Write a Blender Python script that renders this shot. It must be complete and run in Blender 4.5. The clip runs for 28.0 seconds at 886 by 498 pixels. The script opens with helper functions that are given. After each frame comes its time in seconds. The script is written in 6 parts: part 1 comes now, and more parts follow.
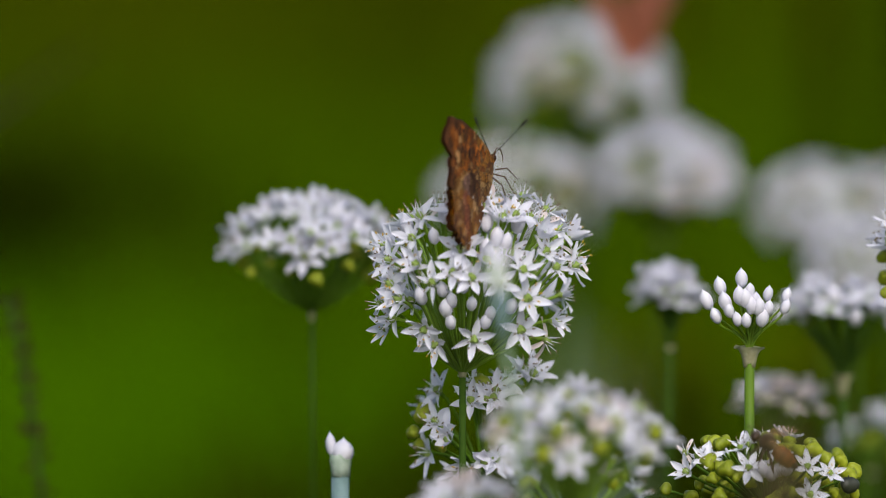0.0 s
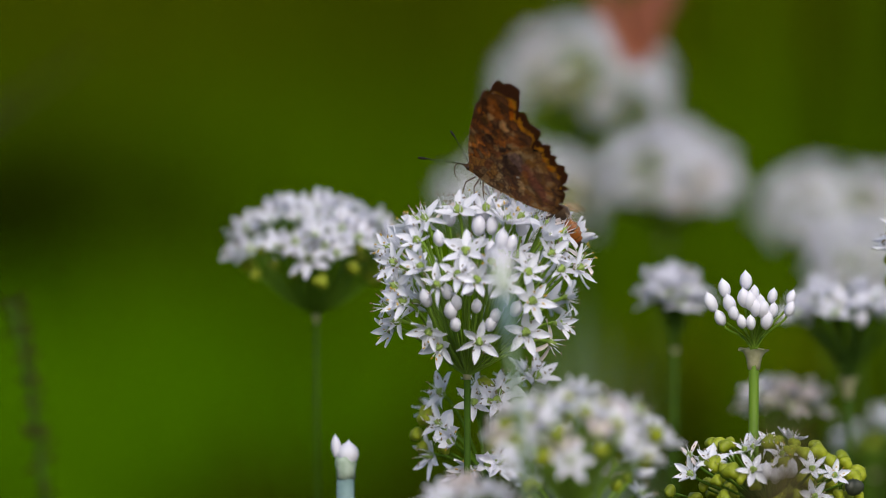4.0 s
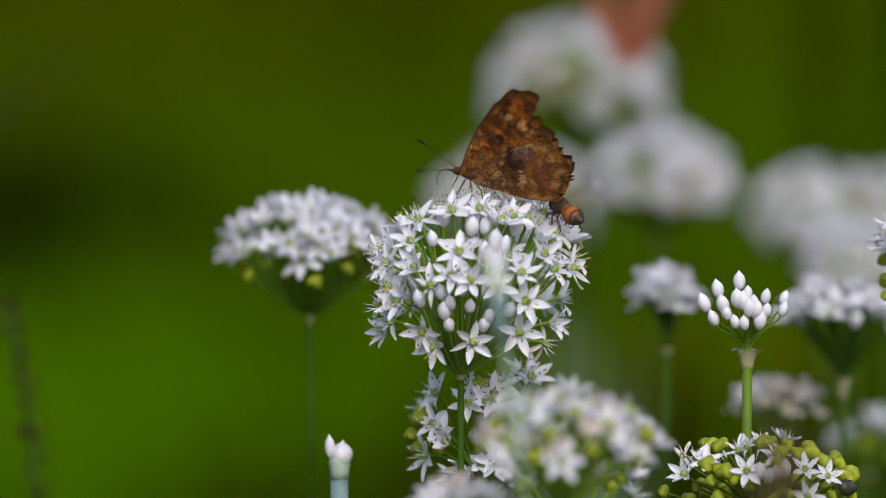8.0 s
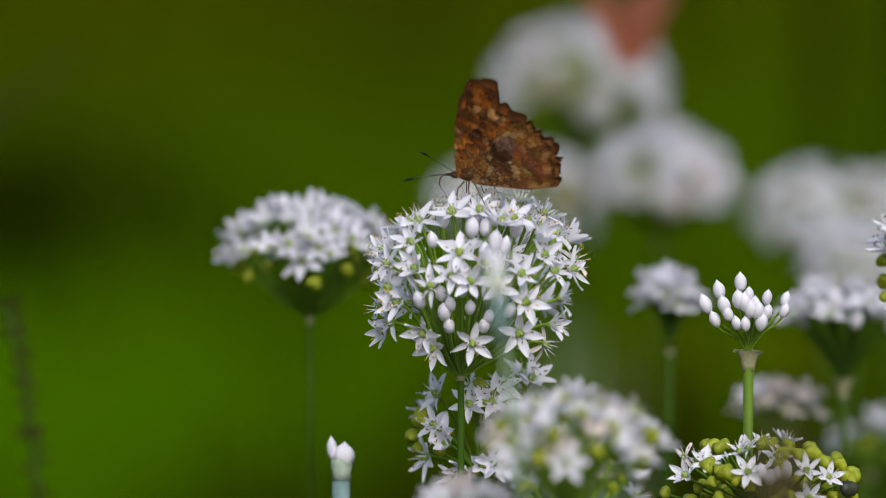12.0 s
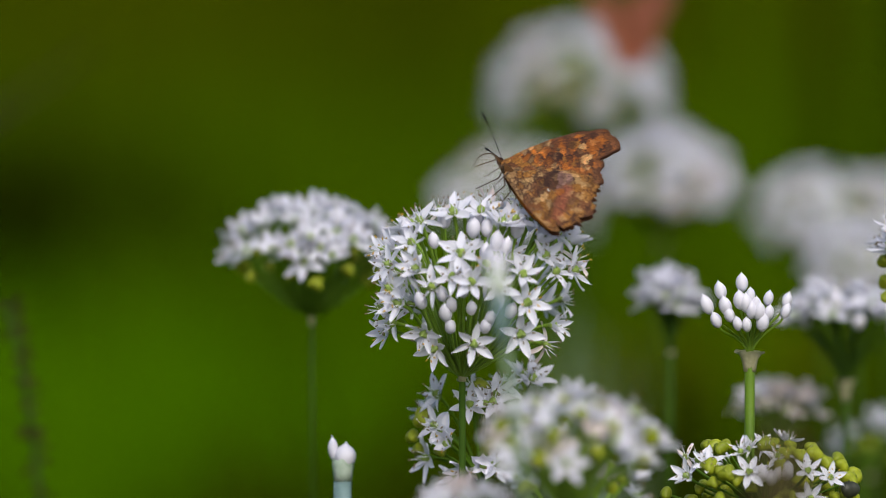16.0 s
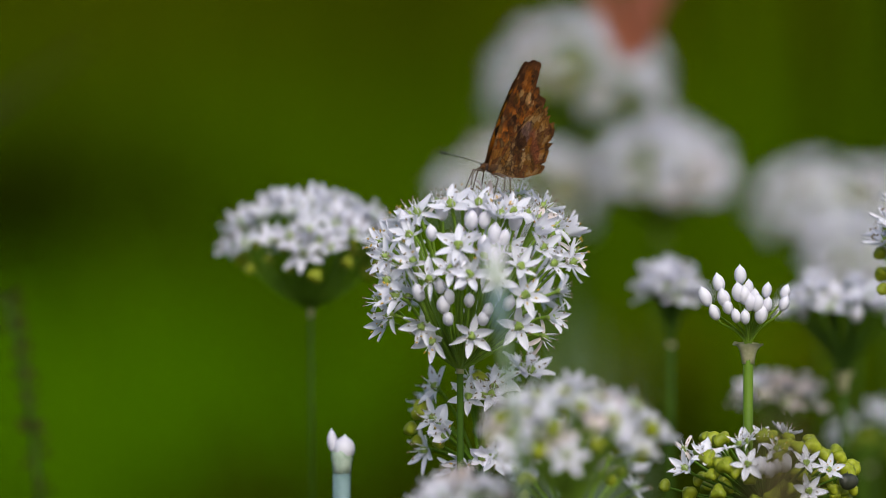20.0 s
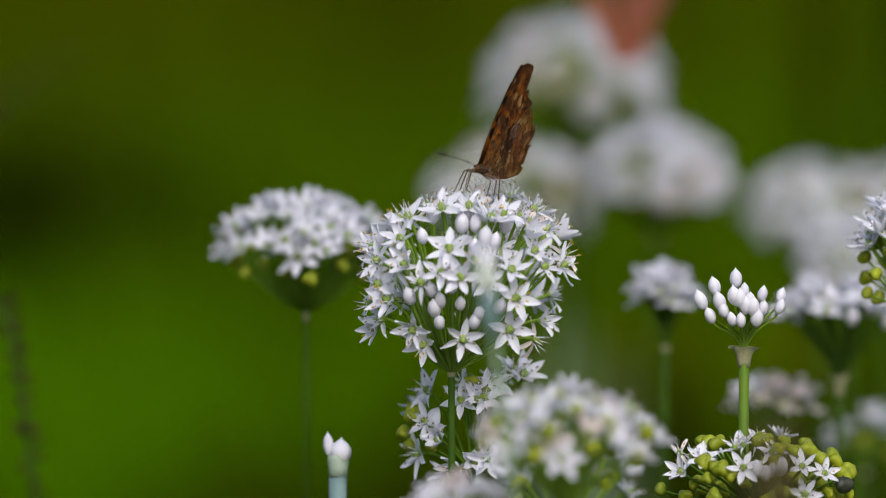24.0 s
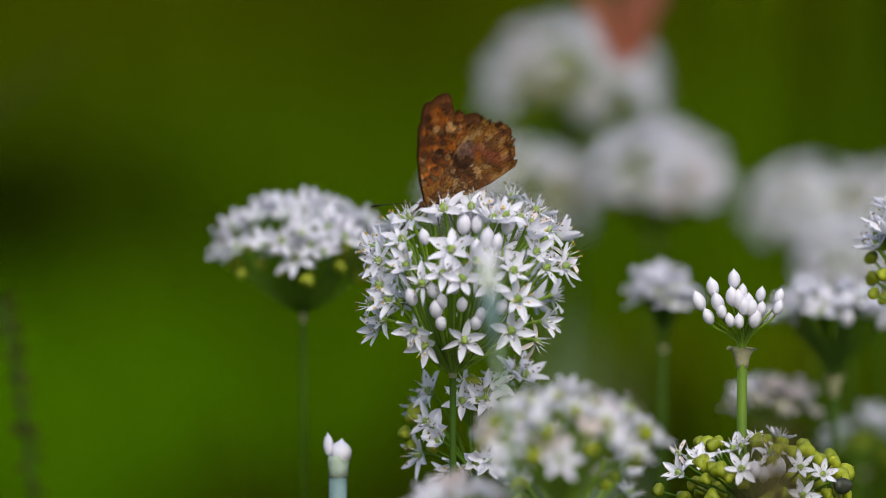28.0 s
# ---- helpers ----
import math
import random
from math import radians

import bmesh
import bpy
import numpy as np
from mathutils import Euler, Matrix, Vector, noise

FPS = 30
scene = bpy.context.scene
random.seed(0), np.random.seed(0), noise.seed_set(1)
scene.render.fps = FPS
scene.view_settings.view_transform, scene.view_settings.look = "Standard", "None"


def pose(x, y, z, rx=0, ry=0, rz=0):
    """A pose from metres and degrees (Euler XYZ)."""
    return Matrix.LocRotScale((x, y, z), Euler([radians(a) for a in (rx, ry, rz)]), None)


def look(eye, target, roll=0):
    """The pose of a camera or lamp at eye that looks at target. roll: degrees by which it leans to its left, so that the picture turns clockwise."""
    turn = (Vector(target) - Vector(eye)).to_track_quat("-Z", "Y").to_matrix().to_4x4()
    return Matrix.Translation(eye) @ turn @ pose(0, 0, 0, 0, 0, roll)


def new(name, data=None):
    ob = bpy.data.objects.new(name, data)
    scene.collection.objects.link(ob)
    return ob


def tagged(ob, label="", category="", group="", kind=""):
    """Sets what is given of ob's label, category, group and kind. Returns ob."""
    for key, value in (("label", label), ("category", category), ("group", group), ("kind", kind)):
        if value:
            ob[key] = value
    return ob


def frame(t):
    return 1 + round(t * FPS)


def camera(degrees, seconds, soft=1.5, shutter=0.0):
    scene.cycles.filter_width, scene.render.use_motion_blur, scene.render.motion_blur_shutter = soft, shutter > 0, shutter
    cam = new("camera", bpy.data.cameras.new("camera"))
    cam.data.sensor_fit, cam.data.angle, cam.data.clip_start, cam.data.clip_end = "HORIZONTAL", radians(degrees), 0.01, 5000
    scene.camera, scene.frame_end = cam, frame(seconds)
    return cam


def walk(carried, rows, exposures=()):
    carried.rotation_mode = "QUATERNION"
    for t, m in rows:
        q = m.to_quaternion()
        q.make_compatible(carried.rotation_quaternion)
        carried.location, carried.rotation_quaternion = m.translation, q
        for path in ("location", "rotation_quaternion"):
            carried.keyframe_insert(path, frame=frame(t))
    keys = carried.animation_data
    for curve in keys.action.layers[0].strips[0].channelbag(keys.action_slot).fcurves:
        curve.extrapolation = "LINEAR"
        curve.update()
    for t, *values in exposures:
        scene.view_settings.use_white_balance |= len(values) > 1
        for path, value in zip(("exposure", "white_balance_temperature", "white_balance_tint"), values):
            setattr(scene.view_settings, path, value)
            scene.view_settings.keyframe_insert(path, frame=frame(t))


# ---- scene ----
# A bed of flowering garlic chives seen through a long lens: butterflies and bees visit the umbels.

# ---- camera ----
EYE = (0.0, -2.2345, 0.6563)
AIM = (0.0, 0.0, 0.5)
cam = camera(6.0, 28.0, soft=0.6, shutter=0.3)
cam.data.dof.use_dof = True
cam.data.dof.focus_distance = 2.235
cam.data.dof.aperture_fstop = 5.6
cam.data.dof.aperture_blades = 0

# seconds, how far the picture drifts right and down in degrees (the tripod trembles in the wind)
DRIFT = [
    (0.0, 0.0057, -0.0295),
    (0.5, 0.0088, -0.0234),
    (1.0, 0.0000, -0.0295),
    (1.5, 0.0019, -0.0352),
    (2.0, 0.0266, -0.0234),
    (2.5, 0.0463, -0.0295),
    (3.0, 0.0349, -0.0234),
    (3.5, 0.0293, -0.0176),
    (5.5, 0.0088, -0.0119),
    (6.0, -0.0088, -0.0115),
    (6.5, -0.0029, 0.0000),
    (7.0, -0.0262, -0.0115),
    (7.5, -0.0176, -0.0119),
    (8.0, -0.0176, -0.0115),
    (8.5, -0.0176, -0.0234),
    (9.0, -0.0213, -0.0057),
    (9.5, -0.0211, -0.0057),
    (10.0, -0.0193, 0.0000),
    (10.5, -0.0088, 0.0000),
    (11.0, 0.0059, 0.0000),
    (11.5, -0.0096, -0.0057),
    (13.5, 0.0029, 0.0061),
    (14.0, 0.0176, -0.0057),
    (14.5, 0.0469, -0.0057),
    (15.0, 0.0350, -0.0057),
    (15.5, 0.0019, -0.0057),
    (16.0, 0.0000, 0.0000),
    (16.5, -0.0232, 0.0057),
    (17.0, 0.0000, 0.0000),
    (17.5, 0.0293, 0.0000),
    (18.0, 0.0282, -0.0119),
    (18.5, 0.0446, -0.0234),
    (19.0, -0.0029, -0.0119),
    (19.5, -0.0057, -0.0352),
    (20.0, -0.0067, -0.0529),
    (20.5, -0.0146, -0.0529),
    (21.0, -0.0029, -0.0467),
    (21.5, -0.0117, -0.0467),
    (23.5, -0.0460, -0.0291),
    (24.0, -0.0358, -0.0295),
    (24.5, -0.0349, -0.0295),
    (25.0, -0.0676, -0.0295),
    (25.5, -0.0703, -0.0467),
    (26.0, -0.0657, -0.0352),
    (26.5, -0.0469, -0.0291),
    (27.0, -0.0444, -0.0176),
    (27.5, -0.0542, -0.0234),
    (28.0, -0.0484, -0.0234)]


def aimed(right, down):
    return look(EYE, (AIM[0] - math.tan(radians(right)) * 2.24, AIM[1], AIM[2] + math.tan(radians(down)) * 2.24))


walk(cam, [(t, aimed(a, b)) for t, a, b in DRIFT])

# ---- light ----
world = bpy.data.worlds.new("sky")
scene.world = world
world.use_nodes = True
wn = world.node_tree.nodes
sky = wn.new("ShaderNodeTexSky")
sky.sky_type = "NISHITA"
sky.sun_disc = False
sky.sun_elevation = radians(40.6)
sky.sun_rotation = radians(168)
sky.dust_density = 3.0
world.node_tree.links.new(sky.outputs[0], wn["Background"].inputs[0])
wn["Background"].inputs[1].default_value = 0.10
sun = new("sun", bpy.data.lights.new("sun", "SUN"))
sun.data.energy = 1.7
sun.data.angle = radians(40)
sun.data.color = (1.0, 0.98, 0.95)
sun.matrix_basis = look((0.25, -1.2, 1.05), (0, 0, 0))
scene.view_settings.exposure = 0.53

# ---- materials ----


def material(name, colour, rough=0.6, vary=0.25, scale=300.0, bump=0.0, through_light=0.0, tint=None, per_object=0.0, sheen=0.0, specular=0.4):
    """A surface with noise at two scales, a little relief and, for thin leaves, light let through."""
    m = bpy.data.materials.new(name)
    m.use_nodes = True
    n, ln = m.node_tree.nodes, m.node_tree.links
    b = n["Principled BSDF"]
    b.inputs["Roughness"].default_value = rough
    b.inputs["Specular IOR Level"].default_value = specular
    b.inputs["Sheen Weight"].default_value = sheen
    co = n.new("ShaderNodeTexCoord")
    fine, broad = n.new("ShaderNodeTexNoise"), n.new("ShaderNodeTexNoise")
    fine.inputs["Scale"].default_value, broad.inputs["Scale"].default_value = scale, scale * 0.17
    fine.inputs["Detail"].default_value = 4
    ln.new(co.outputs["Object"], fine.inputs["Vector"])
    ln.new(co.outputs["Object"], broad.inputs["Vector"])
    both = n.new("ShaderNodeMath")
    both.operation = "ADD"
    ln.new(fine.outputs["Fac"], both.inputs[0])
    ln.new(broad.outputs["Fac"], both.inputs[1])
    last = both
    if per_object:
        info = n.new("ShaderNodeObjectInfo")
        mul = n.new("ShaderNodeMath")
        mul.operation = "MULTIPLY_ADD"
        mul.inputs[1].default_value = per_object
        ln.new(info.outputs["Random"], mul.inputs[0])
        ln.new(both.outputs[0], mul.inputs[2])
        last = mul
    ramp = n.new("ShaderNodeMapRange")
    ramp.inputs["From Min"].default_value, ramp.inputs["From Max"].default_value = 0.6, 1.4 + per_object
    ln.new(last.outputs[0], ramp.inputs["Value"])
    mix = n.new("ShaderNodeMix")
    mix.data_type = "RGBA"
    other = tint or tuple(c * (1 - vary) for c in colour)
    mix.inputs[6].default_value, mix.inputs[7].default_value = (*other, 1), (*colour, 1)
    ln.new(ramp.outputs[0], mix.inputs["Factor"])
    ln.new(mix.outputs[2], b.inputs["Base Color"])
    if bump:
        bp = n.new("ShaderNodeBump")
        bp.inputs["Strength"].default_value, bp.inputs["Distance"].default_value = bump, 0.0004
        ln.new(fine.outputs["Fac"], bp.inputs["Height"])
        ln.new(bp.outputs[0], b.inputs["Normal"])
    if through_light:
        tr, ms = n.new("ShaderNodeBsdfTranslucent"), n.new("ShaderNodeMixShader")
        ln.new(mix.outputs[2], tr.inputs["Color"])
        ms.inputs[0].default_value = through_light
        ln.new(b.outputs[0], ms.inputs[1])
        ln.new(tr.outputs[0], ms.inputs[2])
        ln.new(ms.outputs[0], n["Material Output"].inputs["Surface"])
    return m


PETAL = material("petal_white", (0.84, 0.84, 0.93), 0.55, scale=900, tint=(0.73, 0.73, 0.82), through_light=0.34, per_object=0.3, bump=0.12)
PINK = material("petal_fading", (0.78, 0.72, 0.72), 0.6, scale=600, tint=(0.70, 0.58, 0.56), through_light=0.3, per_object=0.4)
OVARY = material("ovary_green", (0.26, 0.36, 0.07), 0.45, scale=900, tint=(0.16, 0.24, 0.04), per_object=0.5)
POD = material("seed_pod_green", (0.33, 0.37, 0.018), 0.45, scale=350, tint=(0.12, 0.16, 0.008), per_object=0.8, bump=0.1, specular=0.25)
RIPE = material("seed_pod_ripe", (0.045, 0.05, 0.03), 0.5, scale=350, tint=(0.015, 0.017, 0.012))
STALK = material("pedicel_green", (0.25, 0.40, 0.045), 0.55, scale=500, tint=(0.14, 0.25, 0.02), per_object=0.5, specular=0.2, through_light=0.15)
# darker copy of the pedicel green: shade inside the umbels, put into colour
SHADY = material("pedicel_shade_green", (0.10, 0.19, 0.016), 0.6, scale=400, tint=(0.05, 0.11, 0.010), per_object=0.4, specular=0.1)
STOUT = material("scape_stout_green", (0.10, 0.172, 0.010), 0.55, scale=220, tint=(0.06, 0.125, 0.008), specular=0.2)
MEADOW_STALK = material("pedicel_mid_green", (0.115, 0.22, 0.015), 0.6, scale=400, tint=(0.06, 0.13, 0.008), per_object=0.4, specular=0.1)
SCAPE = material("scape_green", (0.040, 0.085, 0.007), 0.7, scale=250, tint=(0.022, 0.05, 0.005), specular=0.08)
BLUISH = material("scape_bluish", (0.20, 0.29, 0.30), 0.55, scale=260, tint=(0.07, 0.13, 0.12), specular=0.2)
GREYGREEN = material("shoot_grey_green", (0.21, 0.29, 0.18), 0.55, scale=250, tint=(0.12, 0.18, 0.10), specular=0.15)
SHEATH = material("sheath_pale", (0.62, 0.66, 0.62), 0.55, scale=300, tint=(0.34, 0.42, 0.33), bump=0.2, specular=0.2)
PAPER = material("spathe_papery", (0.50, 0.46, 0.30), 0.7, scale=700, tint=(0.24, 0.26, 0.10), through_light=0.4, bump=0.3)
ANTHER = material("anther_brown", (0.26, 0.20, 0.11), 0.7, scale=900, tint=(0.09, 0.065, 0.04), per_object=0.8)
POLLEN = material("anther_yellow", (0.62, 0.42, 0.04), 0.8, scale=900, tint=(0.45, 0.25, 0.02))
BUD = material("bud_white", (0.77, 0.76, 0.83), 0.45, scale=500, tint=(0.62, 0.61, 0.70), through_light=0.12, per_object=0.3, bump=0.1)
GRASS = material("grass_green", (0.070, 0.134, 0.0006), 0.9, scale=40, tint=(0.040, 0.080, 0.0004), through_light=0.25, specular=0.0)
BRIGHT = material("grass_bright", (0.080, 0.205, 0.0006), 0.9, scale=30, tint=(0.054, 0.120, 0.0004), through_light=0.3, specular=0.0)
YELLOWING = material("grass_yellowing", (0.125, 0.145, 0.002), 0.9, scale=30, tint=(0.08, 0.095, 0.001), through_light=0.25, specular=0.0)
OLIVE = material("grass_olive", (0.084, 0.118, 0.0006), 0.9, scale=30, tint=(0.049, 0.062, 0.0004), through_light=0.25, specular=0.0)
# milder shade colour, for the dim depths behind the lower umbels
SHADE_MID = material("leaf_shade_mid", (0.030, 0.046, 0.0008), 0.9, scale=30, tint=(0.016, 0.024, 0.0005), through_light=0.1, specular=0.0)
DUSKY = material("leaf_dusky", (0.036, 0.031, 0.014), 0.8, scale=30, tint=(0.022, 0.019, 0.008), through_light=0.1, specular=0.1)
# near-black leaf colour that stands in for shaded gaps between the foliage
SHADE_LEAF = material("leaf_shade", (0.015, 0.022, 0.0005), 0.9, scale=30, tint=(0.008, 0.012, 0.0003), through_light=0.1, specular=0.0)
SPIKE = material("grass_spike", (0.060, 0.060, 0.012), 0.9, scale=300, tint=(0.022, 0.026, 0.004), specular=0.05)
SOIL = material("meadow_soil", (0.04, 0.055, 0.002), 0.95, scale=6, tint=(0.02, 0.025, 0.001), bump=0.5)
FUR = material("butterfly_fur", (0.11, 0.05, 0.014), 0.9, scale=1500, tint=(0.04, 0.017, 0.007), bump=0.8, sheen=0.05, specular=0.1)
LEG = material("insect_leg", (0.12, 0.07, 0.035), 0.5, scale=900, tint=(0.05, 0.03, 0.02))
BLACK = material("insect_black", (0.014, 0.011, 0.009), 0.7, scale=900, tint=(0.006, 0.005, 0.005), specular=0.15)
EYE_DARK = material("insect_eye", (0.05, 0.02, 0.012), 0.25, scale=2500, tint=(0.02, 0.01, 0.008))
BEE_FUR = material("bee_fur", (0.058, 0.028, 0.009), 0.95, scale=1800, tint=(0.026, 0.014, 0.006), bump=0.9, sheen=0.1)
BEE_AMBER = material("bee_amber", (0.29, 0.088, 0.010), 0.5, scale=900, tint=(0.16, 0.045, 0.006), bump=0.2)
BEE_DARK = material("bee_dark", (0.055, 0.028, 0.012), 0.4, scale=900, tint=(0.02, 0.012, 0.008))


def wing_material():
    m = bpy.data.materials.new("wing_scales")
    m.use_nodes = True
    n, ln = m.node_tree.nodes, m.node_tree.links
    b = n["Principled BSDF"]
    b.inputs["Roughness"].default_value = 0.55
    b.inputs["Specular IOR Level"].default_value = 0.45
    at, co, no = n.new("ShaderNodeVertexColor"), n.new("ShaderNodeTexCoord"), n.new("ShaderNodeTexNoise")
    at.layer_name = "pigment"
    no.inputs["Scale"].default_value = 2500
    ln.new(co.outputs["Object"], no.inputs["Vector"])
    hsv = n.new("ShaderNodeMapRange")
    hsv.inputs["To Min"].default_value, hsv.inputs["To Max"].default_value = 0.6, 1.4
    ln.new(no.outputs["Fac"], hsv.inputs["Value"])
    mul = n.new("ShaderNodeVectorMath")
    mul.operation = "SCALE"
    ln.new(at.outputs["Color"], mul.inputs[0])
    ln.new(hsv.outputs[0], mul.inputs["Scale"])
    ln.new(mul.outputs[0], b.inputs["Base Color"])
    tr, ms = n.new("ShaderNodeBsdfTranslucent"), n.new("ShaderNodeMixShader")
    ln.new(mul.outputs[0], tr.inputs["Color"])
    ms.inputs[0].default_value = 0.5
    ln.new(b.outputs[0], ms.inputs[1])
    ln.new(tr.outputs[0], ms.inputs[2])
    ln.new(ms.outputs[0], n["Material Output"].inputs["Surface"])
    return m


def membrane_material():
    m = bpy.data.materials.new("bee_membrane")
    m.use_nodes = True
    n, ln = m.node_tree.nodes, m.node_tree.links
    b = n["Principled BSDF"]
    b.inputs["Base Color"].default_value = (0.34, 0.19, 0.07, 1)
    b.inputs["Roughness"].default_value = 0.3
    tr, ms = n.new("ShaderNodeBsdfTransparent"), n.new("ShaderNodeMixShader")
    ms.inputs[0].default_value = 0.68
    ln.new(b.outputs[0], ms.inputs[1])
    ln.new(tr.outputs[0], ms.inputs[2])
    ln.new(ms.outputs[0], n["Material Output"].inputs["Surface"])
    return m


WING = wing_material()
MEMBRANE = membrane_material()

# ---- mesh helpers ----
MM = 0.001


def mesh(name, verts, faces, mats, slots=None, smooth=True):
    me = bpy.data.meshes.new(name)
    me.from_pydata([tuple(v) for v in verts], [], faces)
    for m in mats:
        me.materials.append(m)
    if slots:
        me.polygons.foreach_set("material_index", slots)
    if smooth:
        me.polygons.foreach_set("use_smooth", [True] * len(me.polygons))
    me.update()
    return me


def part(name, data, parent, m=None, label=""):
    ob = new(name, data)
    ob.parent = parent
    if m is not None:
        ob.matrix_basis = m
    return tagged(ob, label)


def thing(name, m, label, category, group=""):
    ob = new(name)
    ob.empty_display_size = 0.01
    ob.matrix_basis = m
    return tagged(ob, label, category, group)


def tube(points, radii, sides=6, cap=True):
    """Verts and faces of a tube along points."""
    verts, faces = [], []
    pts = [Vector(p) for p in points]
    side = Vector((1, 0.13, 0.07))
    for i, p in enumerate(pts):
        d = (pts[min(i + 1, len(pts) - 1)] - pts[max(i - 1, 0)]).normalized()
        e1 = (side - d * side.dot(d)).normalized() if abs(side.normalized().dot(d)) < 0.97 else d.orthogonal().normalized()
        e2 = d.cross(e1)
        for k in range(sides):
            a = 2 * math.pi * k / sides
            verts.append(p + (e1 * math.cos(a) + e2 * math.sin(a)) * radii[i])
    for i in range(len(pts) - 1):
        for k in range(sides):
            a, b = i * sides + k, i * sides + (k + 1) % sides
            faces.append((a, b, b + sides, a + sides))
    if cap:
        faces.append(tuple(range(sides))[::-1])
        faces.append(tuple(range((len(pts) - 1) * sides, len(pts) * sides)))
    return verts, faces


def lathe(profile, sides=12, lobes=0, depth=0.0):
    """Verts and faces of a turned body: profile of (radius, height), with lobes round it."""
    verts, faces = [], []
    for r, h in profile:
        for k in range(sides):
            a = 2 * math.pi * k / sides
            q = r * (1 + depth * math.cos(lobes * a)) if lobes else r
            verts.append((q * math.cos(a), q * math.sin(a), h))
    for i in range(len(profile) - 1):
        for k in range(sides):
            a, b = i * sides + k, i * sides + (k + 1) % sides
            faces.append((a, b, b + sides, a + sides))
    faces.append(tuple(range(sides))[::-1])
    faces.append(tuple(range((len(profile) - 1) * sides, len(profile) * sides)))
    return verts, faces


def curve(p0, p1, p2, p3, n):
    p0, p1, p2, p3 = (Vector(p) for p in (p0, p1, p2, p3))
    out = []
    for i in range(n + 1):
        t = i / n
        s = 1 - t
        out.append(p0 * s ** 3 + p1 * 3 * s * s * t + p2 * 3 * s * t * t + p3 * t ** 3)
    return out


def join(pieces):
    """One list of verts, faces and material slots out of (verts, faces, slot, matrix)."""
    verts, faces, slots = [], [], []
    for v, f, slot, m in pieces:
        o = len(verts)
        verts += [m @ Vector(p) for p in v] if m is not None else [Vector(p) for p in v]
        faces += [tuple(i + o for i in q) for q in f]
        slots += [slot] * len(f)
    return verts, faces, slots


# ---- the flower's pieces ----


def petal_shape(length, width, curl, twist, rng):
    verts, faces, rows, cols = [], [], 8, 5
    for i in range(rows):
        s = i / (rows - 1)
        w = width * (math.sin(math.pi * min(1, s * 0.93 + 0.07) ** 0.85) ** 0.75) if s < 1 else 0.02
        for j in range(cols):
            v = (j / (cols - 1) - 0.5) * 2
            z = 0.15 * width * v * v + curl * s * s * length - 0.07 * width * (abs(v) < 0.1)
            verts.append((s * length * MM, v * w * 0.5 * MM, (z + twist * v * s) * MM))
    for i in range(rows - 1):
        for j in range(cols - 1):
            a = i * cols + j
            faces.append((a, a + 1, a + cols + 1, a + cols))
    return verts, faces


def stamen_shape(height, spread, rng):
    """One stamen standing off the x side of the ovary: a tapered filament and its anther."""
    h, r = height, spread
    pts = curve((0.9 * MM, 0, 0.3 * MM), (1.2 * MM, 0, h * 0.4 * MM), (r * MM, 0, h * 0.7 * MM), (r * 1.1 * MM, 0, h * MM), 4)
    v, f = tube(pts, [0.22 * MM, 0.18 * MM, 0.14 * MM, 0.1 * MM, 0.07 * MM], 4)
    av, af = lathe([(0.05 * MM, -0.5 * MM), (0.19 * MM, -0.3 * MM), (0.21 * MM, 0.2 * MM), (0.05 * MM, 0.5 * MM)], 6)
    return join([(v, f, 0, None), (av, af, 1, Matrix.Translation(pts[-1]) @ Euler((rng.uniform(0.6, 1.5), 0, rng.uniform(0, 3))).to_matrix().to_4x4())])


rng = random.Random(11)
PETAL_SHAPES = [petal_shape(6.2, 2.5, 0.08, 0.0, rng), petal_shape(5.7, 2.3, -0.14, 0.25, rng), petal_shape(6.0, 2.1, 0.20, -0.25, rng), petal_shape(5.3, 1.25, -0.30, 0.6, rng)]
PETALS = [mesh("petal", v, f, [PETAL]) for v, f in PETAL_SHAPES]
PETALS_PINK = [mesh("petal", v, f, [PINK]) for v, f in PETAL_SHAPES]
STAMEN_SHAPES = [stamen_shape(h, r, rng) for h, r in ((3.1, 2.5), (3.7, 2.0), (4.3, 1.7), (3.4, 2.9))]
STAMENS = [mesh("stamen", v, f, [PETAL, m], s) for v, f, s in STAMEN_SHAPES for m in (ANTHER, POLLEN)]
OVARY_SHAPE = lathe([(0.5 * MM, -0.9 * MM), (0.75 * MM, -0.3 * MM), (1.15 * MM, 0.3 * MM), (1.2 * MM, 0.9 * MM), (0.8 * MM, 1.5 * MM), (0.2 * MM, 1.8 * MM), (0.1 * MM, 2.8 * MM)], 12, 3, 0.14)
OVARY_MESH = mesh("flower", *OVARY_SHAPE, [OVARY])
BUD_SHAPE = lathe([(r * MM, h * MM) for r, h in ((0.5, -0.2), (1.2, 0.4), (1.68, 1.4), (1.85, 2.5), (1.72, 3.6), (1.28, 4.6), (0.66, 5.3), (0.25, 5.7), (0.06, 6.2))], 12, 6, 0.05)
BUD_MESH = mesh("bud", *BUD_SHAPE, [BUD])
POD_SHAPE = lathe([(0.35 * MM, -0.2 * MM), (1.5 * MM, 0.3 * MM), (2.3 * MM, 1.4 * MM), (2.45 * MM, 2.5 * MM), (1.9 * MM, 3.6 * MM), (0.9 * MM, 4.15 * MM), (0.2 * MM, 4.0 * MM), (0.1 * MM, 4.7 * MM)], 18, 3, 0.24)
POD_MESH = mesh("seed_pod", *POD_SHAPE, [POD])


